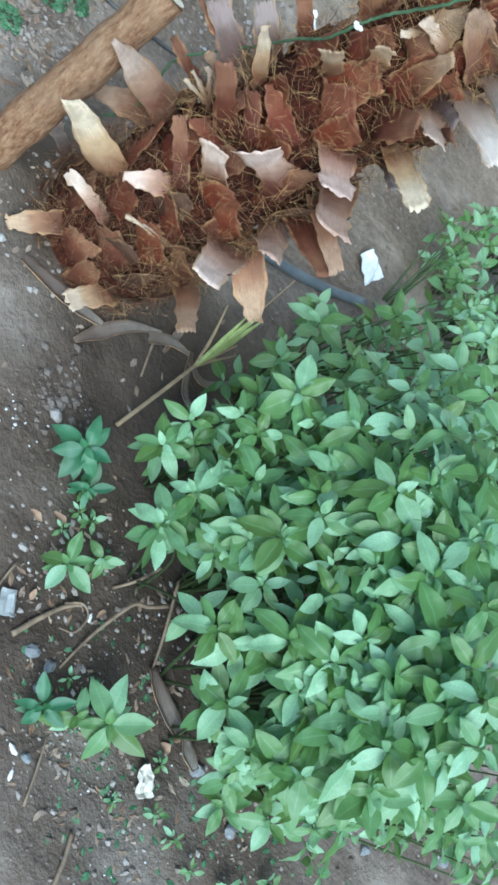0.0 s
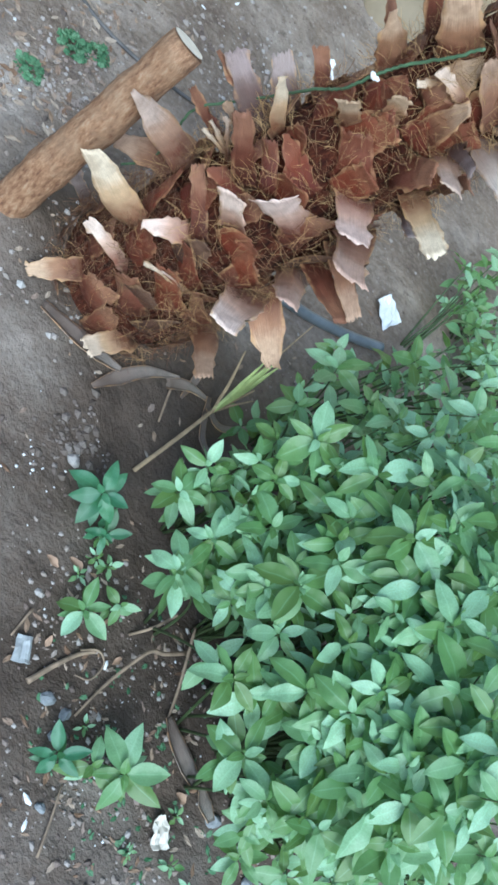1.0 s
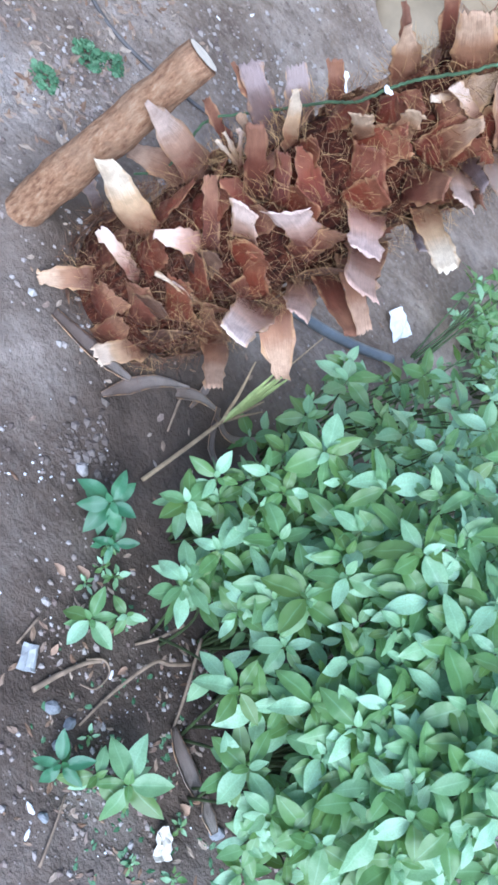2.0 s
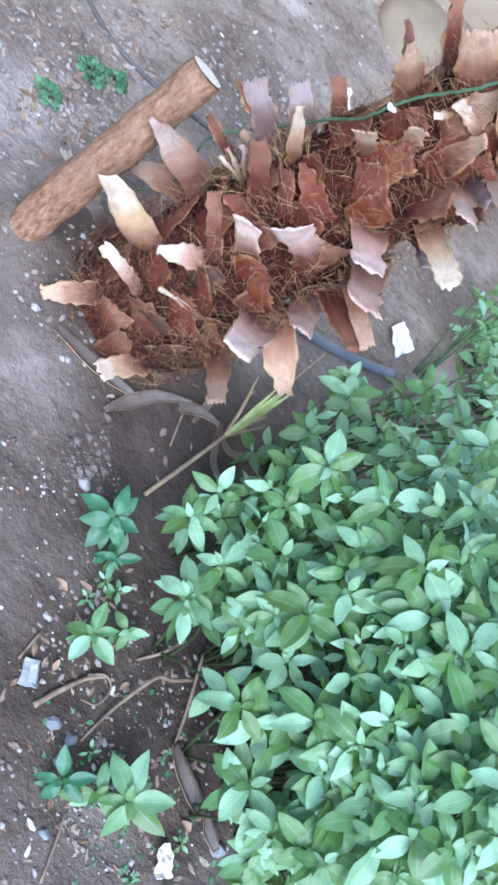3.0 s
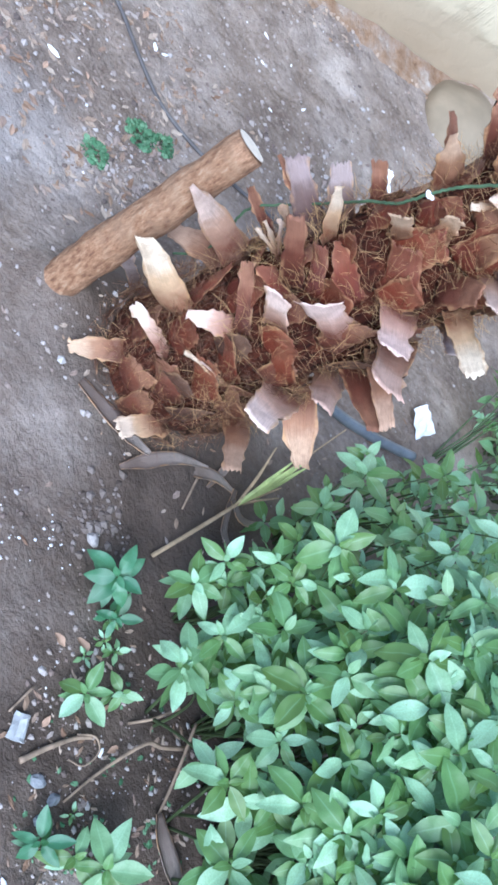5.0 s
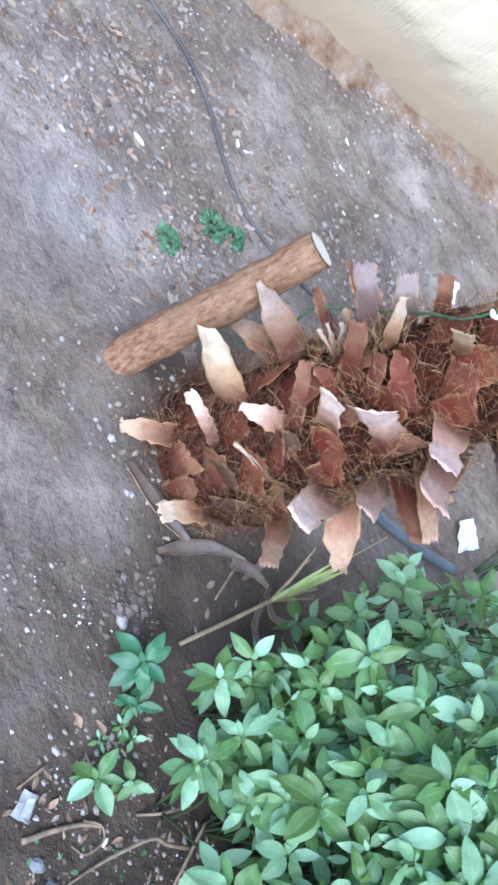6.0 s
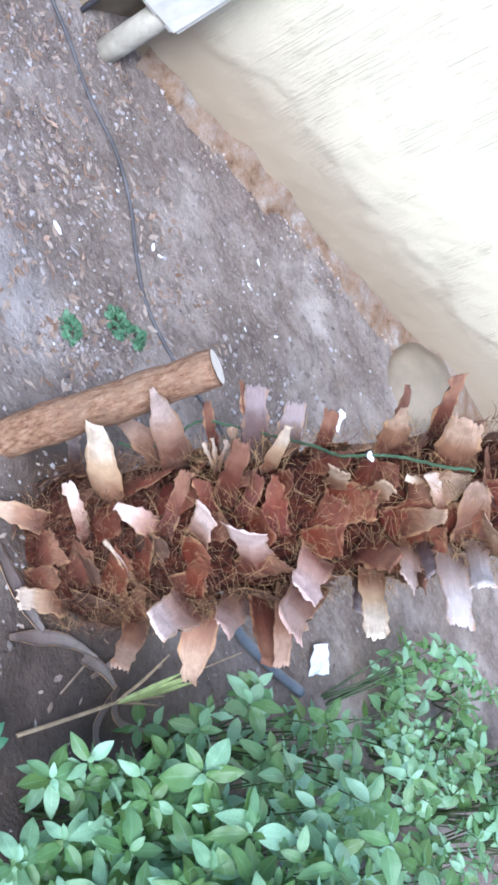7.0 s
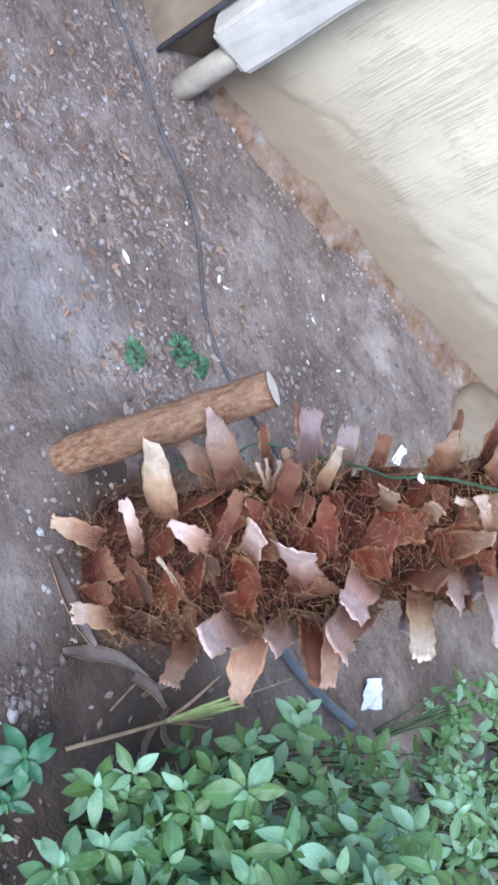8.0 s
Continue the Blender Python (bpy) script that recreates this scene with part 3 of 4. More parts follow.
def leafy_plant(x, y, tips, fill=2, size=(0.042, 0.058), group=BUSH):
    """One plant: a foot on the ground, a shoot to each tip, and shorter shoots behind them that fill it."""
    rn = BUSH_RN
    o = Vector((x, y, ground_height(x, y)))
    plant = thing("leafy_plant", "bushy green plant with pointed oval leaves", "plant", at=o, group=group)
    ends = []
    for t in tips:
        t = Vector(t)
        ends.append((t, rn.uniform(*size) * rn.choice((0.85, 1.0, 1.08, 1.15))))
        for k in range(fill):
            away = Vector((t.x - 0.08, t.y + 0.1, 0)).normalized()
            q = t + away * rn.uniform(0.0, 0.11) + Vector((rn.uniform(-.03, .06), rn.uniform(-.04, .05), rn.uniform(-0.06, 0.02)))
            q.z = max(q.z, 0.05)
            ends.append((q, rn.uniform(size[0] * 0.7, size[1] * 0.85)))
    for q, sz in ends:
        shoot(plant, (rn.uniform(-.02, .02), rn.uniform(-.02, .02), -0.015), q - o, sz, rn, GREEN, rn.choice((1, 2, 2, 3)), rn.choice((4, 4, 5, 6)))
    return plant


leafy_plant(0.56, 1.10, [(0.44, 0.93, 0.27), (0.44, 0.97, 0.31), (0.48, 1.00, 0.37), (0.51, 0.98, 0.39), (0.52, 1.09, 0.40)])
leafy_plant(0.63, 1.05, [(0.52, 0.93, 0.35), (0.55, 0.92, 0.38), (0.51, 0.84, 0.27), (0.52, 0.82, 0.26), (0.51, 0.88, 0.31), (0.59, 0.98, 0.48), (0.55, 1.02, 0.46), (0.58, 1.03, 0.51), (0.63, 1.02, 0.58)])
leafy_plant(0.71, 0.99, [(0.58, 0.81, 0.33), (0.58, 0.86, 0.37), (0.60, 0.88, 0.41), (0.62, 0.84, 0.42), (0.61, 0.91, 0.46), (0.63, 0.96, 0.53)])
leafy_plant(0.79, 0.93, [(0.64, 0.79, 0.39), (0.67, 0.83, 0.48), (0.68, 0.89, 0.55), (0.71, 0.90, 0.61), (0.73, 0.85, 0.60), (0.74, 0.88, 0.67)])
leafy_plant(0.86, 0.86, [(0.67, 0.71, 0.36), (0.68, 0.72, 0.39), (0.70, 0.75, 0.45), (0.70, 0.63, 0.33), (0.74, 0.68, 0.44), (0.74, 0.71, 0.48), (0.72, 0.79, 0.51), (0.74, 0.81, 0.58), (0.76, 0.82, 0.65), (0.75, 0.73, 0.51), (0.78, 0.71, 0.55), (0.78, 0.76, 0.61)])
leafy_plant(0.93, 0.82, [(0.79, 0.59, 0.30), (0.79, 0.61, 0.41), (0.81, 0.73, 0.65), (0.82, 0.68, 0.62), (0.84, 0.63, 0.59), (0.82, 0.63, 0.55), (0.79, 0.64, 0.48), (0.86, 0.63, 0.39), (0.93, 0.67, 0.41), (0.85, 0.64, 0.66), (0.92, 0.63, 0.24), (0.75, 0.60, 0.38)])
leafy_plant(0.62, 1.12, [(0.63, 1.17, 0.52), (0.65, 1.03, 0.62), (0.57, 1.25, 0.40), (0.60, 1.22, 0.45), (0.49, 1.19, 0.33), (0.69, 1.17, 0.62)])
leafy_plant(0.74, 0.98, [(0.70, 0.97, 0.67)])
leafy_plant(0.97, 0.8, [(1.04, 0.73, 0.39), (1.06, 0.75, 0.45), (1.02, 0.69, 0.27), (1.04, 0.68, 0.18)])
leafy_plant(0.58, 1.4, [(0.62, 1.50, 0.35), (0.66, 1.37, 0.45), (0.52, 1.37, 0.30), (0.68, 1.28, 0.53)])
leafy_plant(0.66, 1.62, [(0.71, 1.79, 0.32), (0.74, 1.50, 0.48)])
leafy_plant(0.74, 2.0, [(0.68, 2.13, 0.19), (0.77, 2.28, 0.20)])


leafy_plant(0.95, 0.90, [(0.73, 0.88, 0.65), (0.75, 0.77, 0.55), (0.80, 0.68, 0.57), (0.80, 0.72, 0.61), (0.78, 0.69, 0.52), (0.91, 0.66, 0.47), (0.83, 0.69, 0.67), (0.87, 0.64, 0.60)])
leafy_plant(1.12, 0.84, [(1.11, 0.78, 0.44), (0.78, 0.80, 0.67), (0.92, 0.66, 0.39), (1.22, 0.81, 0.36), (1.19, 0.81, 0.30), (1.27, 0.80, 0.30), (1.18, 0.81, 0.20)])


leafy_plant(1.02, 1.12, [(1.00, 1.08, 0.58), (1.06, 1.20, 0.52), (0.95, 1.16, 0.60), (1.12, 1.05, 0.48)], 1)
leafy_plant(0.92, 1.34, [(0.90, 1.30, 0.55), (0.98, 1.40, 0.46), (0.84, 1.38, 0.52), (1.04, 1.30, 0.42)], 1)
leafy_plant(1.18, 1.00, [(1.16, 0.96, 0.50), (1.24, 1.06, 0.38), (1.20, 0.90, 0.44)], 1)




# full-grown shoots that stand out of the bush
leafy_plant(0.62, 0.92, [(0.498, 0.936, 0.374), (0.506, 0.819, 0.28), (0.627, 0.7, 0.366)], 0, (0.048, 0.057))
leafy_plant(0.76, 0.83, [(0.728, 0.702, 0.498), (0.7, 0.635, 0.36), (0.607, 0.841, 0.43)], 0, (0.048, 0.057))
leafy_plant(0.66, 1.07, [(0.503, 1.033, 0.453), (0.579, 1.004, 0.523), (0.672, 0.872, 0.558)], 0, (0.048, 0.057))
leafy_plant(0.83, 0.75, [(0.691, 0.716, 0.445), (0.783, 0.593, 0.422), (0.788, 0.651, 0.536)], 0, (0.048, 0.057))
leafy_plant(0.75, 1.04, [(0.73, 0.82, 0.615), (0.602, 0.904, 0.48), (0.67, 1.109, 0.556)], 0, (0.048, 0.057))


def build_crown():
    """The bush's crowded crown, which rises away from the soil's open side."""
    rn = random.Random(57)
    for x, y in ((0.80, 0.96), (0.86, 0.90), (0.90, 0.86), (0.94, 0.80), (0.98, 0.76), (0.84, 1.00), (0.78, 1.02)):
        tips = []
        for k in range(6):
            u, v = x - 0.12 + rn.uniform(-0.07, 0.05), y - 0.12 + rn.uniform(-0.08, 0.07)
            tips.append((u, v, -0.828 + 0.97 * u + 0.826 * v + rn.uniform(-0.05, 0.05)))
        leafy_plant(x, y, tips, 1, (0.043, 0.060))


build_crown()


def build_back_plants():
    """Lower, looser plants behind the bush, towards the palm's far side; they grow taller away from the palm."""
    rn = random.Random(33)
    for i in range(25):
        y = 1.30 + 1.25 * i / 24 + rn.uniform(-.04, .04)
        edge = 0.31 + 0.14 * y + 0.08 * max(0, y - 1.65)
        off = 0.08 + 0.55 * ((i * 0.618) % 1)
        tips = []
        for k in range(5):
            u = off + rn.uniform(-.09, .09)
            tip = (edge + max(0.02, u), y + rn.uniform(-.09, .09), 0.05 + rn.uniform(0.25, 0.6) * max(0.02, u))
            # the soil round the white scrap stays open
            if math.hypot(tip[0] - 0.66, tip[1] - 1.99) > 0.14:
                tips.append(tip)
        if tips:
            foot = sum((Vector(t) for t in tips), Vector()) / len(tips)
            leafy_plant(foot.x + 0.03, foot.y + 0.03, tips, 1, (0.036, 0.054))


build_back_plants()


# ---- single sprigs in front of the bush ----
def sprig(x, y, h, size, meshes, lean=(0, 0), count=6, tone="green"):
    rn = random.Random(int(x * 1000 + y * 77))
    o = Vector((x, y, ground_height(x, y)))
    p = thing("seedling", "single low " + tone + " seedling with a star of pointed leaves", "plant", at=o, group="seedlings in the soil")
    tip = Vector((lean[0], lean[1], h))
    p = part("stem", tube("stem", bezier((0, 0, -0.01), (0, 0, h * 0.4), tip * 0.7, tip, 6), 0.0018, sides=5), STEM, p)
    rosette(p, tip, Vector((-0.15, -0.5, 0.7)), size, rn, meshes, count)
    rosette(p, tip * 0.6, Vector((0.1, -0.4, 0.8)), size * 0.8, rn, meshes, 3)


sprig(0.415, 1.00, 0.08, 0.056, BLUE, (-0.02, -0.03), 7, "blue-green")
sprig(0.440, 0.97, 0.05, 0.040, BLUE, (0.01, -0.03), 4, "blue-green")
sprig(0.510, 0.85, 0.06, 0.050, GREEN, (-0.01, -0.04), 5)
sprig(0.545, 0.87, 0.05, 0.042, GREEN, (0.0, 0.0), 3)
sprig(0.710, 0.67, 0.09, 0.062, GREEN, (-0.02, -0.03), 6)
sprig(0.675, 0.66, 0.06, 0.056, GREEN, (-0.02, -0.03), 3)
sprig(0.625, 0.63, 0.05, 0.044, BLUE, (-0.02, -0.02), 5, "blue-green")

for sx, sy, sh, sz in ((0.455, 0.955, 0.03, 0.020), (0.475, 0.925, 0.025, 0.018), (0.50, 0.93, 0.03, 0.020), (0.47, 0.88, 0.02, 0.016), (0.63, 0.70, 0.02, 0.014), (0.80, 0.60, 0.02, 0.014), (0.87, 0.63, 0.03, 0.018), (0.92, 0.62, 0.03, 0.020), (0.97, 0.60, 0.03, 0.018), (0.84, 0.70, 0.02, 0.016), (1.05, 0.62, 0.03, 0.022), (1.12, 0.68, 0.03, 0.022)):
    sprig(sx, sy, sh, sz, GREEN, (-0.005, -0.01), 4)

# ---- palm: the overlapping leaf bases that wrap the trunk, and its fibre ----
def wrap_trunk():
    """Old sheaths that lie flat round the trunk, torn along their upper rim."""
    rn = random.Random(12)
    z, k = -0.03, 0
    while z < 1.2:
        ang = (k * 137.5 + rn.uniform(-10, 10)) % 360 - 180
        tone = rn.choice(("old", "old", "brown", "old", "old") if z < 0.2 else ("red", "brown", "old", "red", "brown") if z < 0.55 else ("brown", "red", "tan", "brown", "red"))
        tall = rn.uniform(0.05, 0.10)
        wide = rn.uniform(0.040, 0.075)
        boot(z, ang, z + tall, ang + rn.uniform(-14, 14), rn.choice((0.002, 0.006, 0.012, 0.020, 0.030)), (wide, wide * rn.uniform(0.8, 1.05), wide * rn.uniform(0.25, 0.8)), 0, rn.uniform(-0.6, 0.6), tone, True)
        z += 0.0105
        k += 1


wrap_trunk()
FIBRE = plain("palm_fibre", (0.30, 0.175, 0.085), 0.7, 0.3, 0.5, 12)
FIBRE_DARK = plain("dark_palm_fibre", (0.13, 0.055, 0.025), 0.8, 0.2, 0.5, 12)


def build_fibre(name, count, seed, material, radius, reach, spread, zs=(0.0, 1.1), angs=(-200, 20)):
    rn = random.Random(seed)
    verts, faces = [], []
    for i in range(count):
        z, ang = rn.uniform(*zs), rn.uniform(*angs)
        a = radians(ang)
        r = trunk_radius(z) + rn.uniform(-0.004, 0.022)
        p = trunk_axis(z) + Vector((math.cos(a) * r, math.sin(a) * r, 0))
        out = Vector((math.cos(a), math.sin(a), 0))
        tan = Vector((-math.sin(a), math.cos(a), 0))
        d = (tan * rn.uniform(-1, 1) + Vector((0, 0, 1)) * rn.uniform(-0.5, 0.9) + out * rn.uniform(0, spread)).normalized()
        bend = Vector((rn.uniform(-1, 1), rn.uniform(-1, 1), rn.uniform(-1, 1))) * 0.28
        n = 6
        step = rn.uniform(*reach) / n
        line = [p]
        for k in range(n):
            d = (d + bend * 0.5 + Vector((rn.uniform(-1, 1), rn.uniform(-1, 1), rn.uniform(-1, 1))) * 0.18).normalized()
            q = line[-1] + d * step
            ax = trunk_axis(q.z)
            flat = Vector((q.x - ax.x, q.y - ax.y, 0))
            least = trunk_radius(q.z) + 0.004
            if flat.length < least:
                q += flat.normalized() * (least - flat.length)
            line.append(q)
        w = rn.uniform(*radius)
        v, f = tube_data(line, [w] * n + [w * 0.4], sides=3, caps=False)
        o = len(verts)
        verts += v
        faces += [tuple(o + j for j in q) for q in f]
    ob = part("fibre", mesh_of("fibre", verts, faces), material, palm, "tangled tan hairy fibre between the leaf bases")
    ob["kind"] = "stuff"


GOLD = plain("golden_palm_fibre", (0.42, 0.27, 0.12), 0.65, 0.3, 0.5, 12)
MATTED = plain("matted_fibre", (0.165, 0.088, 0.052), 0.8, 0.2, 0.6, 12)
build_fibre("fibre", 250, 1, FIBRE, (0.0002, 0.0004), (0.02, 0.06), 0.4, (0.25, 1.1))
build_fibre("fibre", 1400, 2, FIBRE_DARK, (0.0002, 0.0005), (0.012, 0.040), 0.3)
build_fibre("fibre", 1800, 3, FIBRE, (0.00012, 0.00028), (0.010, 0.032), 0.8, (0.15, 1.1))
build_fibre("fibre", 1400, 4, GOLD, (0.00012, 0.00026), (0.010, 0.032), 0.8)
build_fibre("fibre", 2000, 7, MATTED, (0.0002, 0.0004), (0.012, 0.045), 0.25, (0.0, 0.36))


def build_wisps():
    """Golden hairs that fray from the foot of each leaf base."""
    rn = random.Random(8)
    verts, faces = [], []
    for z, ang in NAMED:
        lean = rn.uniform(-0.6, 0.6)
        for k in range(26):
            q = trunk_point(z + rn.uniform(-0.03, 0.05), ang + rn.uniform(-16, 16), rn.uniform(0.0, 0.02))
            c = trunk_axis(q.z)
            out = Vector((q.x - c.x, q.y - c.y, 0)).normalized()
            tan = Vector((-out.y, out.x, 0))
            d = (out * rn.uniform(0.2, 1.0) + Vector((0, 0, rn.uniform(-0.3, 1.0))) + tan * (lean + rn.uniform(-0.7, 0.7))).normalized()
            bend = Vector((rn.uniform(-1, 1), rn.uniform(-1, 1), rn.uniform(-1.4, 0.4))) * 0.16
            step = rn.uniform(0.012, 0.048) / 5
            line = [q]
            for i in range(5):
                d = (d + bend).normalized()
                line.append(line[-1] + d * step)
            v, f = tube_data(line, [rn.uniform(0.00016, 0.00040)] * 5 + [0.0001], sides=3, caps=False)
            o = len(verts)
            verts += v
            faces += [tuple(o + j for j in g) for g in f]
    ob = part("fibre", mesh_of("fibre", verts, faces), GOLD, palm, "frayed golden hairs round the leaf bases")
    ob["kind"] = "stuff"


build_wisps()

# ---- green cord that hangs along the palm ----
CORD = plain("green_cord", (0.075, 0.125, 0.065), 0.5, 0.4, 0.3, 50)
WHITE = plain("white_scrap", (0.84, 0.85, 0.87), 0.5, 0.4, 0.06, 40)


def build_cord():
    line = spline([(0.013, 1.371, 0.214), (0.039, 1.367, 0.272), (0.033, 1.361, 0.354), (0.029, 1.356, 0.42), (0.078, 1.35, 0.521), (0.12, 1.269, 0.655), (0.143, 1.246, 0.704), (0.156, 1.232, 0.76), (0.167, 1.228, 0.8), (0.197, 1.207, 0.873), (0.211, 1.203, 0.912)], 10)
    rn = random.Random(4)
    line = [p + Vector((rn.uniform(-.001, .001), rn.uniform(-.001, .001), rn.uniform(-.001, .001))) for p in line]
    c = thing("green_cord", "thin green cord hung along the palm trunk", "cord")
    part("strand", tube("strand", line, 0.0024, sides=7), CORD, c)
    me = stone_mesh("knot", 0.007, rn)
    k = part("knot", me, WHITE, c, "small white knot")
    k.location = line[70]


build_cord()

# ---- dry stalks and a young leaf at the palm's foot ----
DRY = boot_material("dry_stalk", (0.31, 0.28, 0.25), (0.24, 0.205, 0.18), (0.16, 0.125, 0.10))
STRAW = plain("dry_straw", (0.33, 0.25, 0.15), 0.7, 0.3, 0.35, 40)
FRESH = plain("young_leaf", (0.36, 0.42, 0.16), 0.5, 0.4, 0.3, 40)
TWIG = plain("dry_twig", (0.24, 0.18, 0.125), 0.8, 0.25, 0.4, 40)


def strap(points, widths, thick=0.0025, cup=0.08):
    """A flat, slightly cupped strap along points, with its width at each of them."""
    line = spline(points, 5)
    verts, uvs, faces, nu = [], [], [], 5
    for layer in (0, 1):
        for i, p in enumerate(line):
            t = i / (len(line) - 1)
            d = (line[min(i + 1, len(line) - 1)] - line[max(i - 1, 0)]).normalized()
            s = d.cross(Vector((0, 0, 1))).normalized()
            up = s.cross(d)
            x = t * (len(widths) - 1)
            k = min(int(x), len(widths) - 2)
            w = widths[k] + (widths[k + 1] - widths[k]) * (x - k)
            for j in range(nu):
                u = j / (nu - 1) * 2 - 1
                q = p + s * u * w * 0.5 + up * (cup * w * u * u - layer * thick)
                verts.append(q + up * 0.003 * noise.noise(q * 40))
                uvs.append((j / (nu - 1), t))
    n = len(line)
    off = n * nu
    for i in range(n - 1):
        for j in range(nu - 1):
            a = i * nu + j
            faces += [(a, a + nu, a + nu + 1, a + 1), (off + a, off + a + 1, off + a + nu + 1, off + a + nu)]
        for j in (0, nu - 1):
            a = i * nu + j
            faces.append((a, off + a, off + a + nu, a + nu))
    for i in (0, n - 1):
        for j in range(nu - 1):
            a = i * nu + j
            faces.append((a, a + 1, off + a + 1, off + a))
    return mesh_of("strap", verts, faces, uvs)


def grounded(points, lift):
    return [(x, y, ground_height(x, y) + lift) for x, y in points]


STALKS = "dry stalks at the palm's foot"
for pts, wid in (
    (grounded([(0.105, 1.176), (0.175, 1.186), (0.234, 1.199), (0.280, 1.214)], 0.014), [0.018, 0.034, 0.034, 0.010]),
    (grounded([(0.266, 1.148), (0.287, 1.200), (0.317, 1.261), (0.372, 1.325)], 0.014), [0.010, 0.030, 0.026, 0.004]),
    ([(0.402, 1.305, 0.018), (0.398, 1.350, 0.030), (0.392, 1.390, 0.036)], [0.006, 0.018, 0.012]),
    ([(0.36, 1.30, 0.02), (0.40, 1.33, 0.03), (0.44, 1.345, 0.025)], [0.030, 0.022, 0.010]),
    ([(0.45, 1.33, 0.03), (0.50, 1.33, 0.02), (0.545, 1.39, 0.015)], [0.012, 0.016, 0.010]),
    ([(0.44, 1.35, 0.03), (0.485, 1.28, 0.015), (0.54, 1.27, 0.012)], [0.010, 0.015, 0.009]),
):
    thing("dry_stalk", "flat grey-brown dry leaf stalk lying on the soil", "dry stalk", me=strap(pts, wid), material=DRY, group=STALKS)


def build_young_leaf():
    ob = thing("young_palm_leaf", "young palm leaf, straw stalk with green folded blades", "palm leaf", at=(0.43, 1.11, 0.0))
    line = spline([(-0.004, 0, 0.006), (0.01, 0.095, 0.045), (0.021, 0.18, 0.08)], 6)
    part("stalk", tube("stalk", line, [0.0052 - 0.001 * i / len(line) for i in range(len(line))], sides=8, squash=0.6), STRAW, ob)
    base = Vector((0.020, 0.172, 0.077))
    for tip, mat, w in (((-0.022, 0.271, 0.15), STRAW, 0.006), ((0.018, 0.284, 0.16), FRESH, 0.010), ((0.046, 0.306, 0.155), FRESH, 0.013), ((0.035, 0.30, 0.16), FRESH, 0.012),
                        ((0.039, 0.422, 0.19), STRAW, 0.003), ((0.07, 0.275, 0.08), STRAW, 0.004), ((0.056, 0.285, 0.09), STRAW, 0.005), ((-0.006, 0.23, 0.125), STRAW, 0.004), ((0.028, 0.29, 0.165), FRESH, 0.008)):
        mid = base.lerp(Vector(tip), 0.5) + Vector((0, 0, 0.006))
        part("blade", strap([base, mid, tip], [0.006, w, 0.002], 0.0012, 0.35), mat, ob)


build_young_leaf()

# ---- hose, pipe and the wall's fittings ----
HOSE = plain("dusty_hose", (0.085, 0.078, 0.076), 0.55, 0.35, 0.45, 14)
GAP_DARK = plain("gap_dark", (0.085, 0.085, 0.095), 0.45, 0.4, 0.3, 30)
PVC = plain("grey_pipe", (0.150, 0.165, 0.180), 0.4, 0.5, 0.35, 14)


thing("garden_hose", "thin black irrigation hose lying across the soil", "hose",
      me=tube("garden_hose", spline(grounded([(-1.9, 1.78), (-1.4, 1.87), (-1.11, 1.905), (-1.047, 1.917), (-0.913, 1.931), (-0.79, 1.935), (-0.65, 1.956), (-0.524, 1.938), (-0.38, 1.886), (-0.278, 1.868), (-0.167, 1.882), (-0.055, 1.923), (0.02, 1.96), (0.10, 1.99)], 0.004), 8), 0.0046, sides=8), material=HOSE)
thing("grey_pipe", "blue-grey plastic pipe lying behind the palm", "pipe",
      me=tube("grey_pipe", spline(grounded([(0.16, 1.60), (0.30, 1.67), (0.394, 1.72), (0.480, 1.762), (0.541, 1.800), (0.610, 1.848), (0.684, 1.908)], 0.010), 6), 0.0125, sides=14), material=PVC)


def box_mesh(name, a, b, depth_dir, depth, z0, z1, bevel=0.006, worn=0.0):
    bm = bmesh.new()
    a, b, d = Vector((*a, 0)), Vector((*b, 0)), Vector((*depth_dir, 0)).normalized() * depth
    low = [bm.verts.new((p.x, p.y, z0)) for p in (a, b, b + d, a + d)]
    top = [bm.verts.new((p.x, p.y, z1)) for p in (a, b, b + d, a + d)]
    bm.faces.new(low[::-1])
    bm.faces.new(top)
    for i in range(4):
        bm.faces.new((low[i], low[(i + 1) % 4], top[(i + 1) % 4], top[i]))
    bmesh.ops.recalc_face_normals(bm, faces=bm.faces)
    bmesh.ops.bevel(bm, geom=bm.edges, offset=bevel, segments=2, affect='EDGES')
    if worn:
        for cuts in (3, 3):
            bmesh.ops.subdivide_edges(bm, edges=[e for e in bm.edges if e.calc_length() > 0.03], cuts=cuts, use_grid_fill=True)
        for v in bm.verts:
            v.co += Vector((noise.noise(v.co * 9), noise.noise(v.co * 9 + Vector((5, 1, 2))), noise.noise(v.co * 12 + Vector((2, 7, 3))))) * worn
    me = bpy.data.meshes.new(name)
    bm.to_mesh(me)
    bm.free()
    return me


thing("downpipe_casing", "pale concrete downpipe casing that ends above the soil", "pipe casing",
      me=box_mesh("downpipe_casing", (-0.938, 1.974), (-0.841, 2.067), (-WN.x, -WN.y), 0.20, 0.178, 2.4, 0.012, 0.008), material=CONCRETE)
DULL_PIPE = plain("dull_pipe", (0.36, 0.32, 0.24), 0.65, 0.3, 0.3, 16)
thing("drain_pipe", "pale drain pipe stub that stands on the soil", "pipe",
      me=tube("drain_pipe", [(-0.905, 2.06, -0.03), (-0.905, 2.06, 0.05), (-0.905, 2.06, 0.12), (-0.905, 2.06, 0.20)], [0.033, 0.0325, 0.0325, 0.0325], sides=24), material=DULL_PIPE)
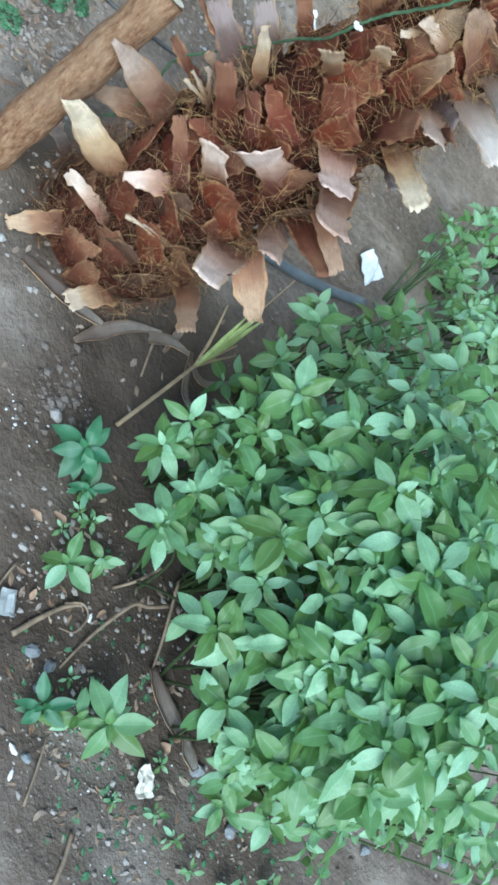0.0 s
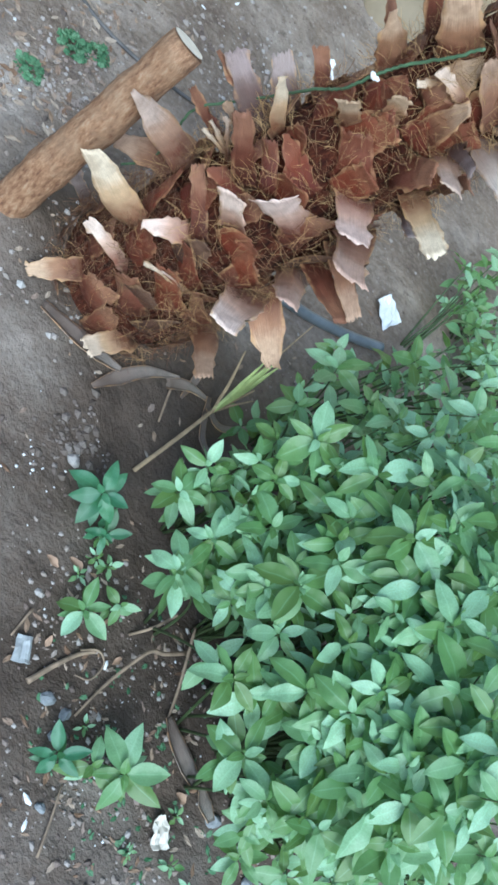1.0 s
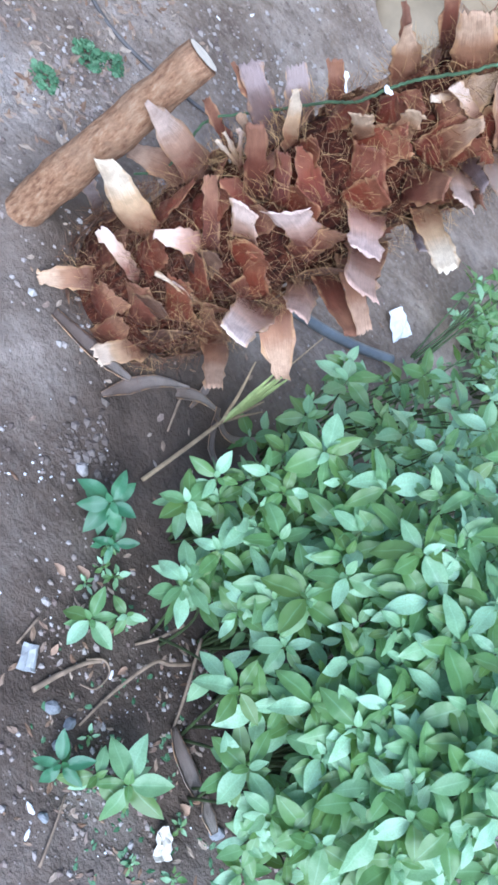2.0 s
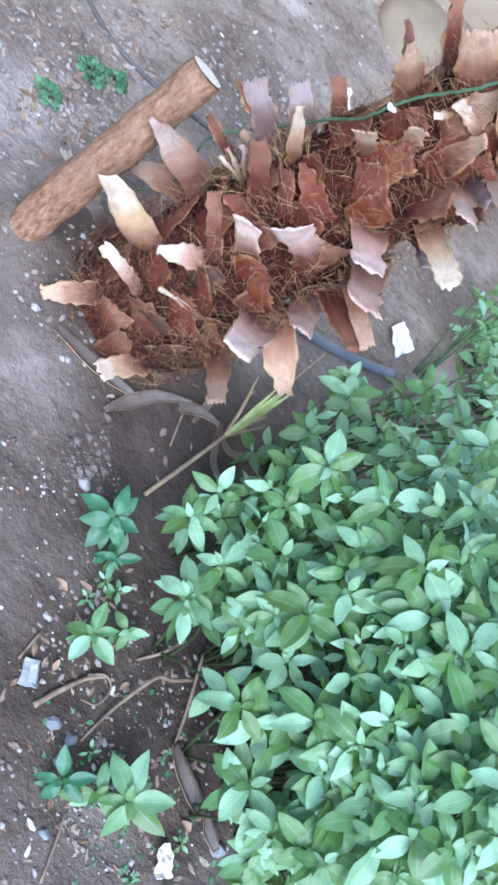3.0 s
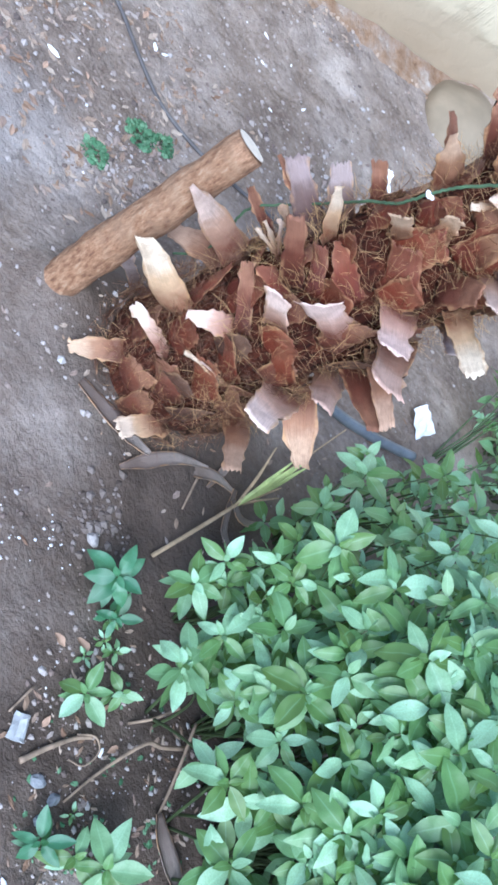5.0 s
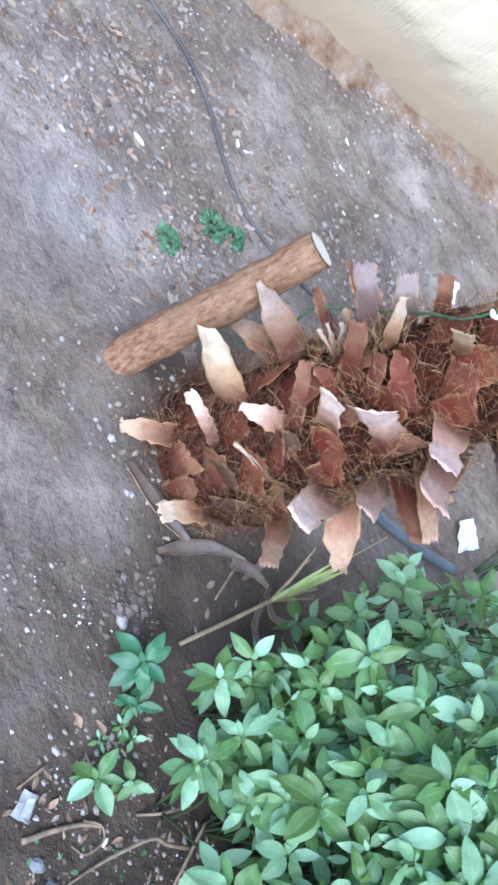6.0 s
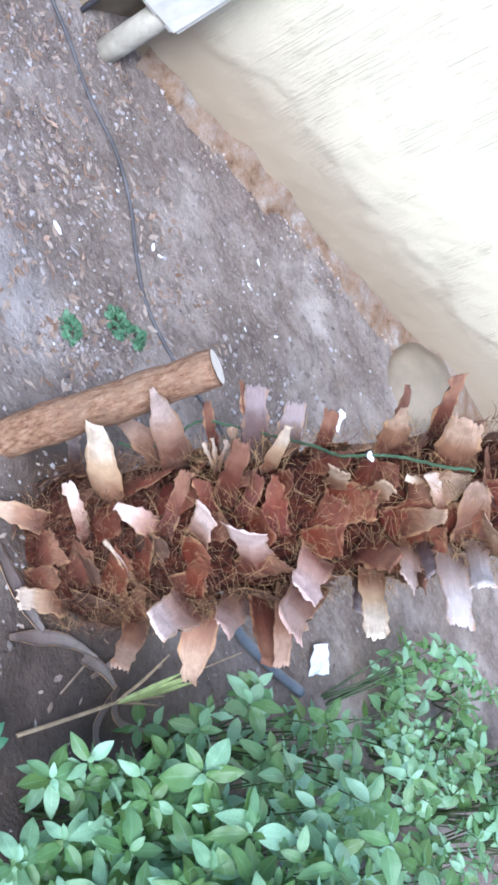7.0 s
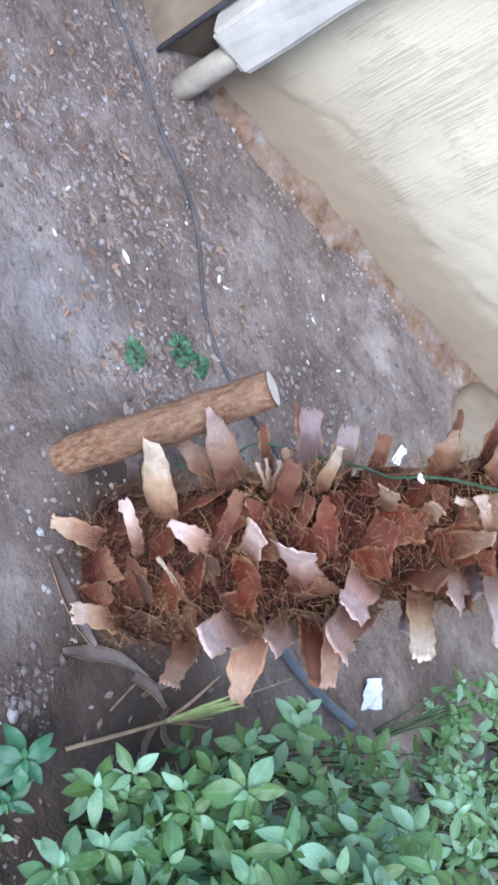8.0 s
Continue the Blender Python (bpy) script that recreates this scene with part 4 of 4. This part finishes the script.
# dark tube added at the wall corner, standing in for the shadow gap there
thing("wall_conduit", "thin dark tube drawn for the shadow gap at the wall corner", "conduit",
      me=tube("wall_conduit", [(-1.003, 2.018, z) for z in (-0.02, 0.4, 1.2, 2.3)], 0.007, sides=8), material=GAP_DARK)

BROWN_PLASTER = plain("brown_plaster", (0.20, 0.155, 0.100), 0.85, 0.25, 0.3, 9)
thing("wall_west", "brown plaster of the wall left of the casing", "wall", kind="structure",
      me=box_mesh("wall_west", (-3.4, 1.90), (-1.01, 2.025), (0, 1), 0.30, -0.15, 2.4), material=BROWN_PLASTER)
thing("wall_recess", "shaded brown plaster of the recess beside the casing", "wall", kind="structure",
      me=box_mesh("wall_recess", tuple(wall_point(-0.60, -0.21, 0))[:2], tuple(wall_point(0.1, -0.21, 0))[:2], (-WN.x, -WN.y), 0.2, -0.15, 2.4), material=BROWN_PLASTER)


def build_mound():
    """The smooth lump of plaster that swells from the wall's foot."""
    bm = bmesh.new()
    bmesh.ops.create_icosphere(bm, subdivisions=4, radius=1)
    for v in bm.verts:
        k = 1 + 0.10 * noise.noise(v.co * 1.4) + 0.03 * noise.noise(v.co * 5)
        v.co = Vector((v.co.x * 0.15 * k, v.co.y * 0.19 * k, v.co.z * 0.10 * k))
    me = bpy.data.meshes.new("plaster_mound")
    bm.to_mesh(me)
    bm.free()
    me.polygons.foreach_set("use_smooth", [True] * len(me.polygons))
    thing("plaster_mound", "smooth tan lump of plaster at the wall's foot", "plaster lump", at=(0.13, 3.08, -0.01), me=me, material=plain("tan_plaster", (0.23, 0.185, 0.125), 0.85, 0.25, 0.18, 7))


build_mound()
CLAY_M = Mat("eroded_clay", 0.9, 0.2)
CLAY_M.color(CLAY_M.ramp(CLAY_M.noise(14, 6, 0.7), (0.32, (0.10, 0.058, 0.032)), (0.44, (0.22, 0.140, 0.082)), (0.58, (0.27, 0.205, 0.150)), (0.7, (0.37, 0.33, 0.28)))).bump(CLAY_M.noise(45, 5, 0.7), 0.7, 0.012)


def build_wall_foot():
    """The worn clay ledge between soil and plaster."""
    verts, faces, nu = [], [], 14
    ns = 150
    for i in range(ns):
        s = 0.02 + 2.3 * i / ns
        wide = 0.065 + 0.115 * min(s, 1.5) + 0.04 * noise.noise(Vector((s * 4, 0, 1))) + 0.02 * noise.noise(Vector((s * 13, 0, 2)))
        tall = 0.035 + 0.03 * noise.noise(Vector((s * 3, 5, 1))) + 0.015 * noise.noise(Vector((s * 11, 5, 1)))
        for j in range(nu):
            t = j / (nu - 1)
            p = wall_point(s, wide * (1 - t) + 0.004, 0)
            z = -0.012 + (tall + 0.012) * t ** 1.3
            q = p + Vector((0, 0, z))
            q += Vector((WN.x, WN.y, 0.6)) * (0.012 * noise.noise(q * 9) + 0.009 * noise.noise(q * 26) + 0.004 * noise.noise(q * 70)) * math.sin(3.14 * t) ** 0.5
            verts.append(q)
    for i in range(ns - 1):
        for j in range(nu - 1):
            a = i * nu + j
            faces.append((a, a + nu, a + nu + 1, a + 1))
    thing("wall_foot", "worn orange-brown clay at the wall's foot", "wall foot", me=mesh_of("wall_foot", verts, faces), material=CLAY_M.m, kind="structure")


build_wall_foot()


# ---- small things on the soil ----
def scatter(name, label, category, count, seed, spot, shape, material):
    """Many small alike pieces as one mesh; spot() gives a place on the soil, shape() its vertices and faces."""
    rn = random.Random(seed)
    verts, faces = [], []
    for i in range(count):
        x, y = spot(rn)
        v, f = shape(rn)
        o, z = len(verts), ground_height(x, y)
        turn = Matrix.Rotation(rn.uniform(0, 6.28), 3, 'Z')
        verts += [turn @ Vector(q) + Vector((x, y, z)) for q in v]
        faces += [tuple(o + k for k in q) for q in f]
    thing(name, label, category, me=mesh_of(name, verts, faces, smooth=False), material=material, kind="stuff")


def pebble(lo, hi):
    def make(rn):
        r = lo * (hi / lo) ** (rn.random() ** 2)
        v = [(r * rn.uniform(.6, 1.2) * a, r * rn.uniform(.5, 1.1) * b, r * rn.uniform(.4, .8) * c + r * 0.15) for a, b, c in
             ((1, 0, 0), (0.3, 0.9, 0), (-0.8, 0.5, 0), (-0.7, -0.6, 0), (0.4, -0.9, 0), (0.1, 0.1, 1), (0, 0, -0.8))]
        f = [(i, (i + 1) % 5, 5) for i in range(5)] + [((i + 1) % 5, i, 6) for i in range(5)]
        return v, f
    return make


def flake(lo, hi, thin=0.45):
    def make(rn):
        n, w = rn.uniform(lo, hi), rn.uniform(thin * 0.5, thin)
        up = rn.uniform(0.05, 0.4) * n
        v = [(-n, 0, 0.001), (-n * 0.3, n * w, up * 0.5), (n * 0.5, n * w * 0.7, up * 0.4), (n, 0, up), (n * 0.4, -n * w * 0.8, up * 0.3), (-n * 0.4, -n * w, 0.003), (0, 0, 0.002)]
        f = [(6, i, (i + 1) % 6) for i in range(6)]
        return v, [tuple(reversed(q)) for q in f]
    return make


def spread(x0, x1, y0, y1, clear=True):
    def make(rn):
        while True:
            x, y = rn.uniform(x0, x1), rn.uniform(y0, y1)
            if noise.noise(Vector((x * 4, y * 4, 9))) + rn.uniform(-.5, .5) > -0.1:
                return x, y
    return make


def heap(cx, cy, r):
    def make(rn):
        return cx + rn.gauss(0, r), cy + rn.gauss(0, r)
    return make


def toned(name, *tones):
    m = Mat(name, 0.8, 0.3)
    node = m.ramp(m.island(), *[(i / max(1, len(tones) - 1), t) for i, t in enumerate(tones)])
    return m.color(node).m


GRIT = toned("grit", (0.09, 0.07, 0.06), (0.16, 0.12, 0.10), (0.26, 0.22, 0.19), (0.36, 0.33, 0.31), (0.22, 0.17, 0.14), (0.38, 0.36, 0.34))
CHALK = toned("pale_grit", (0.55, 0.55, 0.56), (0.75, 0.76, 0.78), (0.62, 0.60, 0.58))
DEAD = toned("dead_leaf", (0.17, 0.10, 0.06), (0.26, 0.18, 0.12), (0.38, 0.31, 0.24), (0.22, 0.145, 0.10), (0.34, 0.30, 0.27))
TINY = toned("tiny_leaf", (0.045, 0.12, 0.05), (0.09, 0.18, 0.09), (0.15, 0.25, 0.14))

scatter("gravel", "loose grey-brown grit and pebbles on the soil", "gravel", 1500, 1, spread(0.15, 1.1, 0.35, 0.98), pebble(0.0018, 0.009), GRIT)
scatter("gravel", "loose grey-brown grit on the soil by the wall", "gravel", 3000, 2, spread(-1.3, 0.3, 1.35, 2.9), pebble(0.0018, 0.009), GRIT)
scatter("gravel", "small clods and pebbles in a loose heap", "gravel", 110, 3, heap(0.315, 1.06, 0.035), pebble(0.004, 0.013), toned("dark_clod", (0.06, 0.045, 0.035), (0.12, 0.095, 0.08), (0.20, 0.17, 0.15), (0.09, 0.07, 0.055)))
scatter("gravel", "grit under and behind the leafy bush", "gravel", 1200, 4, spread(0.5, 1.7, 0.55, 2.4), pebble(0.002, 0.010), GRIT)
for spot_x, spot_y, spot_r, seed in ((-0.02, 2.18, 0.10, 31), (-0.55, 1.72, 0.14, 32), (-0.75, 1.60, 0.15, 33), (-0.20, 1.66, 0.07, 34), (0.02, 1.25, 0.10, 35), (0.10, 2.30, 0.12, 36)):
    scatter("gravel", "loose clods of dry soil and grit", "gravel", 130, seed, heap(spot_x, spot_y, spot_r), pebble(0.003, 0.013), GRIT)


def along_wall(rn):
    p = wall_point(rn.uniform(0.05, 1.6), abs(rn.gauss(0, 0.05)) + 0.03, 0)
    return p.x, p.y


scatter("gravel", "clods and crumbs of clay along the wall's foot", "gravel", 420, 14, along_wall, pebble(0.002, 0.012), toned("clay_crumb", (0.20, 0.13, 0.08), (0.34, 0.27, 0.20), (0.26, 0.19, 0.14), (0.42, 0.38, 0.34)))
scatter("pale_grit", "white plaster crumbs strewn on the soil", "crumbs", 22, 5, heap(0.295, 0.95, 0.035), pebble(0.002, 0.006), CHALK)
scatter("pale_grit", "white crumbs strewn on the soil", "crumbs", 40, 6, spread(0.2, 0.95, 0.40, 1.1), pebble(0.0015, 0.006), CHALK)
scatter("pale_grit", "white crumbs strewn on the soil by the wall", "crumbs", 60, 7, spread(-1.2, 0.35, 1.4, 2.8), pebble(0.0018, 0.007), CHALK)
scatter("leaf_litter", "brown dead leaf crumbs on the soil", "leaf litter", 1300, 8, spread(-1.3, -0.12, 1.40, 2.12), flake(0.003, 0.018), DEAD)
scatter("leaf_litter", "brown dead leaf crumbs round the bush", "leaf litter", 300, 9, spread(0.45, 1.1, 0.5, 1.0), flake(0.004, 0.013), DEAD)
scatter("leaf_litter", "brown dead leaf crumbs round the palm", "leaf litter", 150, 10, heap(0.25, 1.5, 0.3), flake(0.004, 0.014), DEAD)
scatter("ground_weeds", "tiny green weeds sprouting from the soil", "weeds", 170, 11, spread(0.72, 1.3, 0.48, 0.80), flake(0.004, 0.010, 0.7), TINY)
scatter("ground_weeds", "tiny green weeds sprouting from the soil", "weeds", 60, 12, spread(0.5, 0.8, 0.6, 0.95), flake(0.003, 0.008, 0.7), TINY)


def weed(x, y, r, n, seed):
    rn = random.Random(seed)
    verts, faces = [], []
    for i in range(n):
        a, d = rn.uniform(0, 6.28), r * math.sqrt(rn.random())
        h = rn.uniform(0.3, 1) * 0.03 * (1.2 - d / r)
        v, f = flake(0.005, 0.010, 0.75)(rn)
        m = Matrix.Rotation(rn.uniform(0, 6.28), 3, 'Z') @ Matrix.Rotation(rn.uniform(-.6, .6), 3, 'X')
        o = len(verts)
        verts += [m @ Vector(q) + Vector((math.cos(a) * d, math.sin(a) * d * 0.8, h)) for q in v]
        faces += [tuple(o + k for k in q) for q in f]
    ob = thing("weed", "small low clump of bright green weed", "weed", at=(x, y, ground_height(x, y)), group="green weeds on the soil")
    part("foliage", mesh_of("foliage", verts, faces, smooth=False), TINY, ob)
    for k in range(5):
        a = k * 1.3
        part("stem", tube("stem", [(0, 0, -0.005), (math.cos(a) * r * 0.4, math.sin(a) * r * 0.4, 0.012), (math.cos(a) * r * 0.8, math.sin(a) * r * 0.7, 0.02)], 0.001, sides=4), STEM, ob)


weed(-0.25, 1.596, 0.036, 110, 1)
weed(-0.245, 1.745, 0.040, 140, 2)
weed(-0.205, 1.790, 0.028, 70, 3)

SOILED = plain("soiled_white", (0.60, 0.56, 0.49), 0.6, 0.3, 0.25, 60)
CHIPS = "white chips on the soil"
rn = random.Random(17)
for x, y, r in ((-0.408, 1.965, 0.009), (-0.385, 1.985, 0.008), (-0.285, 2.313, 0.006), (-0.135, 2.34, 0.008), (-0.248, 2.416, 0.005), (-0.341, 2.391, 0.009), (-0.62, 1.55, 0.009), (-0.52, 1.47, 0.007), (-0.17, 2.22, 0.006), (0.60, 0.80, 0.008), (0.62, 0.55, 0.010), (0.64, 0.52, 0.008), (-0.47, 1.67, 0.013)):
    me = stone_mesh("white_chip", r, rn, 0.45, 1)
    thing("white_chip", "small white chip lying on the soil", "chip", at=(x, y, ground_height(x, y) + r * 0.25), me=me, material=WHITE, group=CHIPS).matrix_basis = Matrix.Translation((x, y, ground_height(x, y) + r * 0.2)) @ Matrix.Rotation(rn.uniform(0, 6), 4, "Z") @ Matrix.Diagonal((1.3, 0.6, 0.7, 1))


thing("stone", "small rounded grey-beige stone on the soil", "stone", at=(0.335, 1.028, ground_height(0.335, 1.028) + 0.005), me=stone_mesh("stone", 0.014, rn, 0.7, 2), material=plain("grey_stone", (0.36, 0.33, 0.31), 0.8, 0.3, 0.2, 60))


def crumpled(name, w, h, seed, amp):
    rn = random.Random(seed)
    n = 7
    verts = []
    for j in range(n):
        for i in range(n):
            x, y = (i / (n - 1) - .5) * w * (1 - 0.3 * (j / n)), (j / (n - 1) - .5) * h
            verts.append((x + rn.uniform(-.1, .1) * w / n * 2, y + rn.uniform(-.1, .1) * h / n * 2, 0.006 + amp * abs(noise.noise(Vector((x * 60, y * 60, seed)))) + rn.uniform(0, amp * 0.25)))
    faces = [(j * n + i, j * n + i + 1, (j + 1) * n + i + 1, (j + 1) * n + i) for j in range(n - 1) for i in range(n - 1)]
    me = mesh_of(name, verts, faces, smooth=False)
    return me


def solid(ob, t=0.0015):
    mod = ob.modifiers.new("thickness", "SOLIDIFY")
    mod.thickness = t
    return ob


solid(thing("paper_scrap", "crumpled bright white paper scrap on the soil", "paper", at=(0.645, 2.022, ground_height(0.645, 2.022)), me=crumpled("paper_scrap", 0.080, 0.075, 3, 0.02), material=WHITE)).rotation_euler = (0.25, 0.0, 1.25)
solid(thing("paper_scrap", "torn dirty white scrap lying on the soil", "paper", at=(0.825, 0.655, ground_height(0.825, 0.655)), me=crumpled("paper_scrap", 0.035, 0.05, 5, 0.03), material=SOILED)).rotation_euler = (0.1, 0.2, 0.75)
solid(thing("paper_scrap", "folded white paper scrap standing behind the palm", "paper", at=(0.13, 2.50, ground_height(0.13, 2.50)), me=crumpled("paper_scrap", 0.04, 0.07, 13, 0.012), material=WHITE)).rotation_euler = (0.5, 0.1, 0.9)
FILM = plain("grey_film", (0.36, 0.37, 0.37), 0.35, 0.5, 0.15, 30)
solid(thing("plastic_scrap", "greyish torn plastic scrap lying on the soil", "plastic scrap", at=(0.475, 0.715, ground_height(0.475, 0.715)), me=crumpled("plastic_scrap", 0.032, 0.042, 9, 0.008), material=FILM)).rotation_euler = (0, 0, 0.5)


def twig(points, r0, r1, label, lift=0.004):
    line = spline([(x, y, ground_height(x, y) + lift + h) for x, y, h in points], 6)
    n = len(line) - 1
    thing("twig", label, "twig", me=tube("twig", line, [r0 + (r1 - r0) * i / n for i in range(n + 1)], sides=6), material=TWIG, group="twigs on the soil")


twig([(0.608, 0.701, 0), (0.612, 0.75, 0.006), (0.62, 0.80, 0.018), (0.635, 0.855, 0.03), (0.66, 0.875, 0.03), (0.70, 0.92, 0.015)], 0.0022, 0.0042, "thin bent brown root on the soil")
twig([(0.515, 0.687, 0), (0.53, 0.73, 0.003), (0.55, 0.775, 0.004), (0.57, 0.80, 0.01)], 0.0055, 0.003, "straight dry brown stalk on the soil")
twig([(0.55, 0.785, 0.004), (0.572, 0.803, 0.012), (0.592, 0.79, 0.012), (0.59, 0.758, 0.008), (0.568, 0.75, 0.003)], 0.002, 0.0012, "thin curled brown tendril")
twig([(0.649, 0.60, 0.01), (0.665, 0.55, 0.004), (0.682, 0.498, 0)], 0.0016, 0.0022, "thin straight dry stem")
twig([(0.770, 0.519, 0), (0.78, 0.48, 0.003), (0.79, 0.43, 0)], 0.003, 0.004, "short pale dry stick")
twig([(0.401, 1.228, 0), (0.374, 1.286, 0.01)], 0.002, 0.003, "thin short dry stick")
twig([(0.449, 0.721, 0), (0.447, 0.775, 0.004)], 0.002, 0.0025, "thin short dry stick")
twig([(0.67, 0.94, 0.05), (0.71, 0.86, 0.03), (0.74, 0.81, 0)], 0.003, 0.0025, "thin dry bush stem")
twig([(0.63, 0.93, 0.06), (0.62, 0.90, 0.02), (0.60, 0.87, 0)], 0.003, 0.0025, "thin dry bush stem")
thing("dry_stalk", "flat grey-brown dry leaf lying under the bush", "dry stalk", me=strap(grounded([(0.735, 0.81), (0.77, 0.79), (0.815, 0.774), (0.84, 0.76)], 0.012), [0.012, 0.03, 0.034, 0.02], 0.002), material=DRY, group=STALKS)
thing("dry_stalk", "flat brown dry leaf lying under the bush", "dry stalk", me=strap(grounded([(0.85, 0.77), (0.875, 0.75), (0.90, 0.735)], 0.012), [0.01, 0.03, 0.014], 0.002), material=DRY, group=STALKS)

DEAD_LEAF = toned("curled_dead_leaf", (0.20, 0.10, 0.055), (0.34, 0.15, 0.085), (0.36, 0.27, 0.19), (0.26, 0.16, 0.10))
rn = random.Random(41)
for x, y in ((-1.021, 1.720), (-0.727, 1.901), (-0.925, 1.614), (-0.707, 1.664), (-0.717, 1.752), (-0.410, 1.721), (-0.477, 1.988), (-0.649, 1.463), (-0.493, 1.544), (-0.768, 1.463), (-0.917, 1.865), (-0.442, 1.608), (-0.342, 1.420), (0.409, 0.865), (0.471, 0.891), (0.615, 0.832), (0.847, 0.730), (0.885, 0.737), (0.503, 0.749)):
    me = leaf_mesh("dead_leaf", 1, rn.uniform(0.35, 0.6), rn.uniform(0.3, 0.7), rn.uniform(-0.4, 0.1), 0.3)
    ob = thing("dead_leaf", "small curled brown dead leaf on the soil", "dead leaf", me=me, material=DEAD_LEAF, group="dead leaves on the soil")
    k = rn.uniform(0.018, 0.034)
    ob.matrix_basis = Matrix.Translation((x, y, ground_height(x, y) + 0.003)) @ Matrix.Rotation(rn.uniform(0, 6.28), 4, "Z") @ Matrix.Diagonal((k, k, k, 1))
GREY_STONE = plain("blue_grey_stone", (0.22, 0.23, 0.24), 0.75, 0.35, 0.25, 60)
for x, y in ((0.596, 0.650), (0.593, 0.690), (0.554, 0.687), (1.013, 0.701), (0.965, 0.749), (0.909, 0.745), (0.643, 0.553), (1.293, 0.872), (1.487, 0.988)):
    r = rn.uniform(0.008, 0.016)
    ob = thing("stone", "small rough blue-grey stone in the soil", "stone", me=stone_mesh("stone", r, rn, 0.65, 2), material=GREY_STONE, group="stones in the soil", at=(x, y, ground_height(x, y) + r * 0.25))
    ob.rotation_euler = (0, 0, rn.uniform(0, 6))
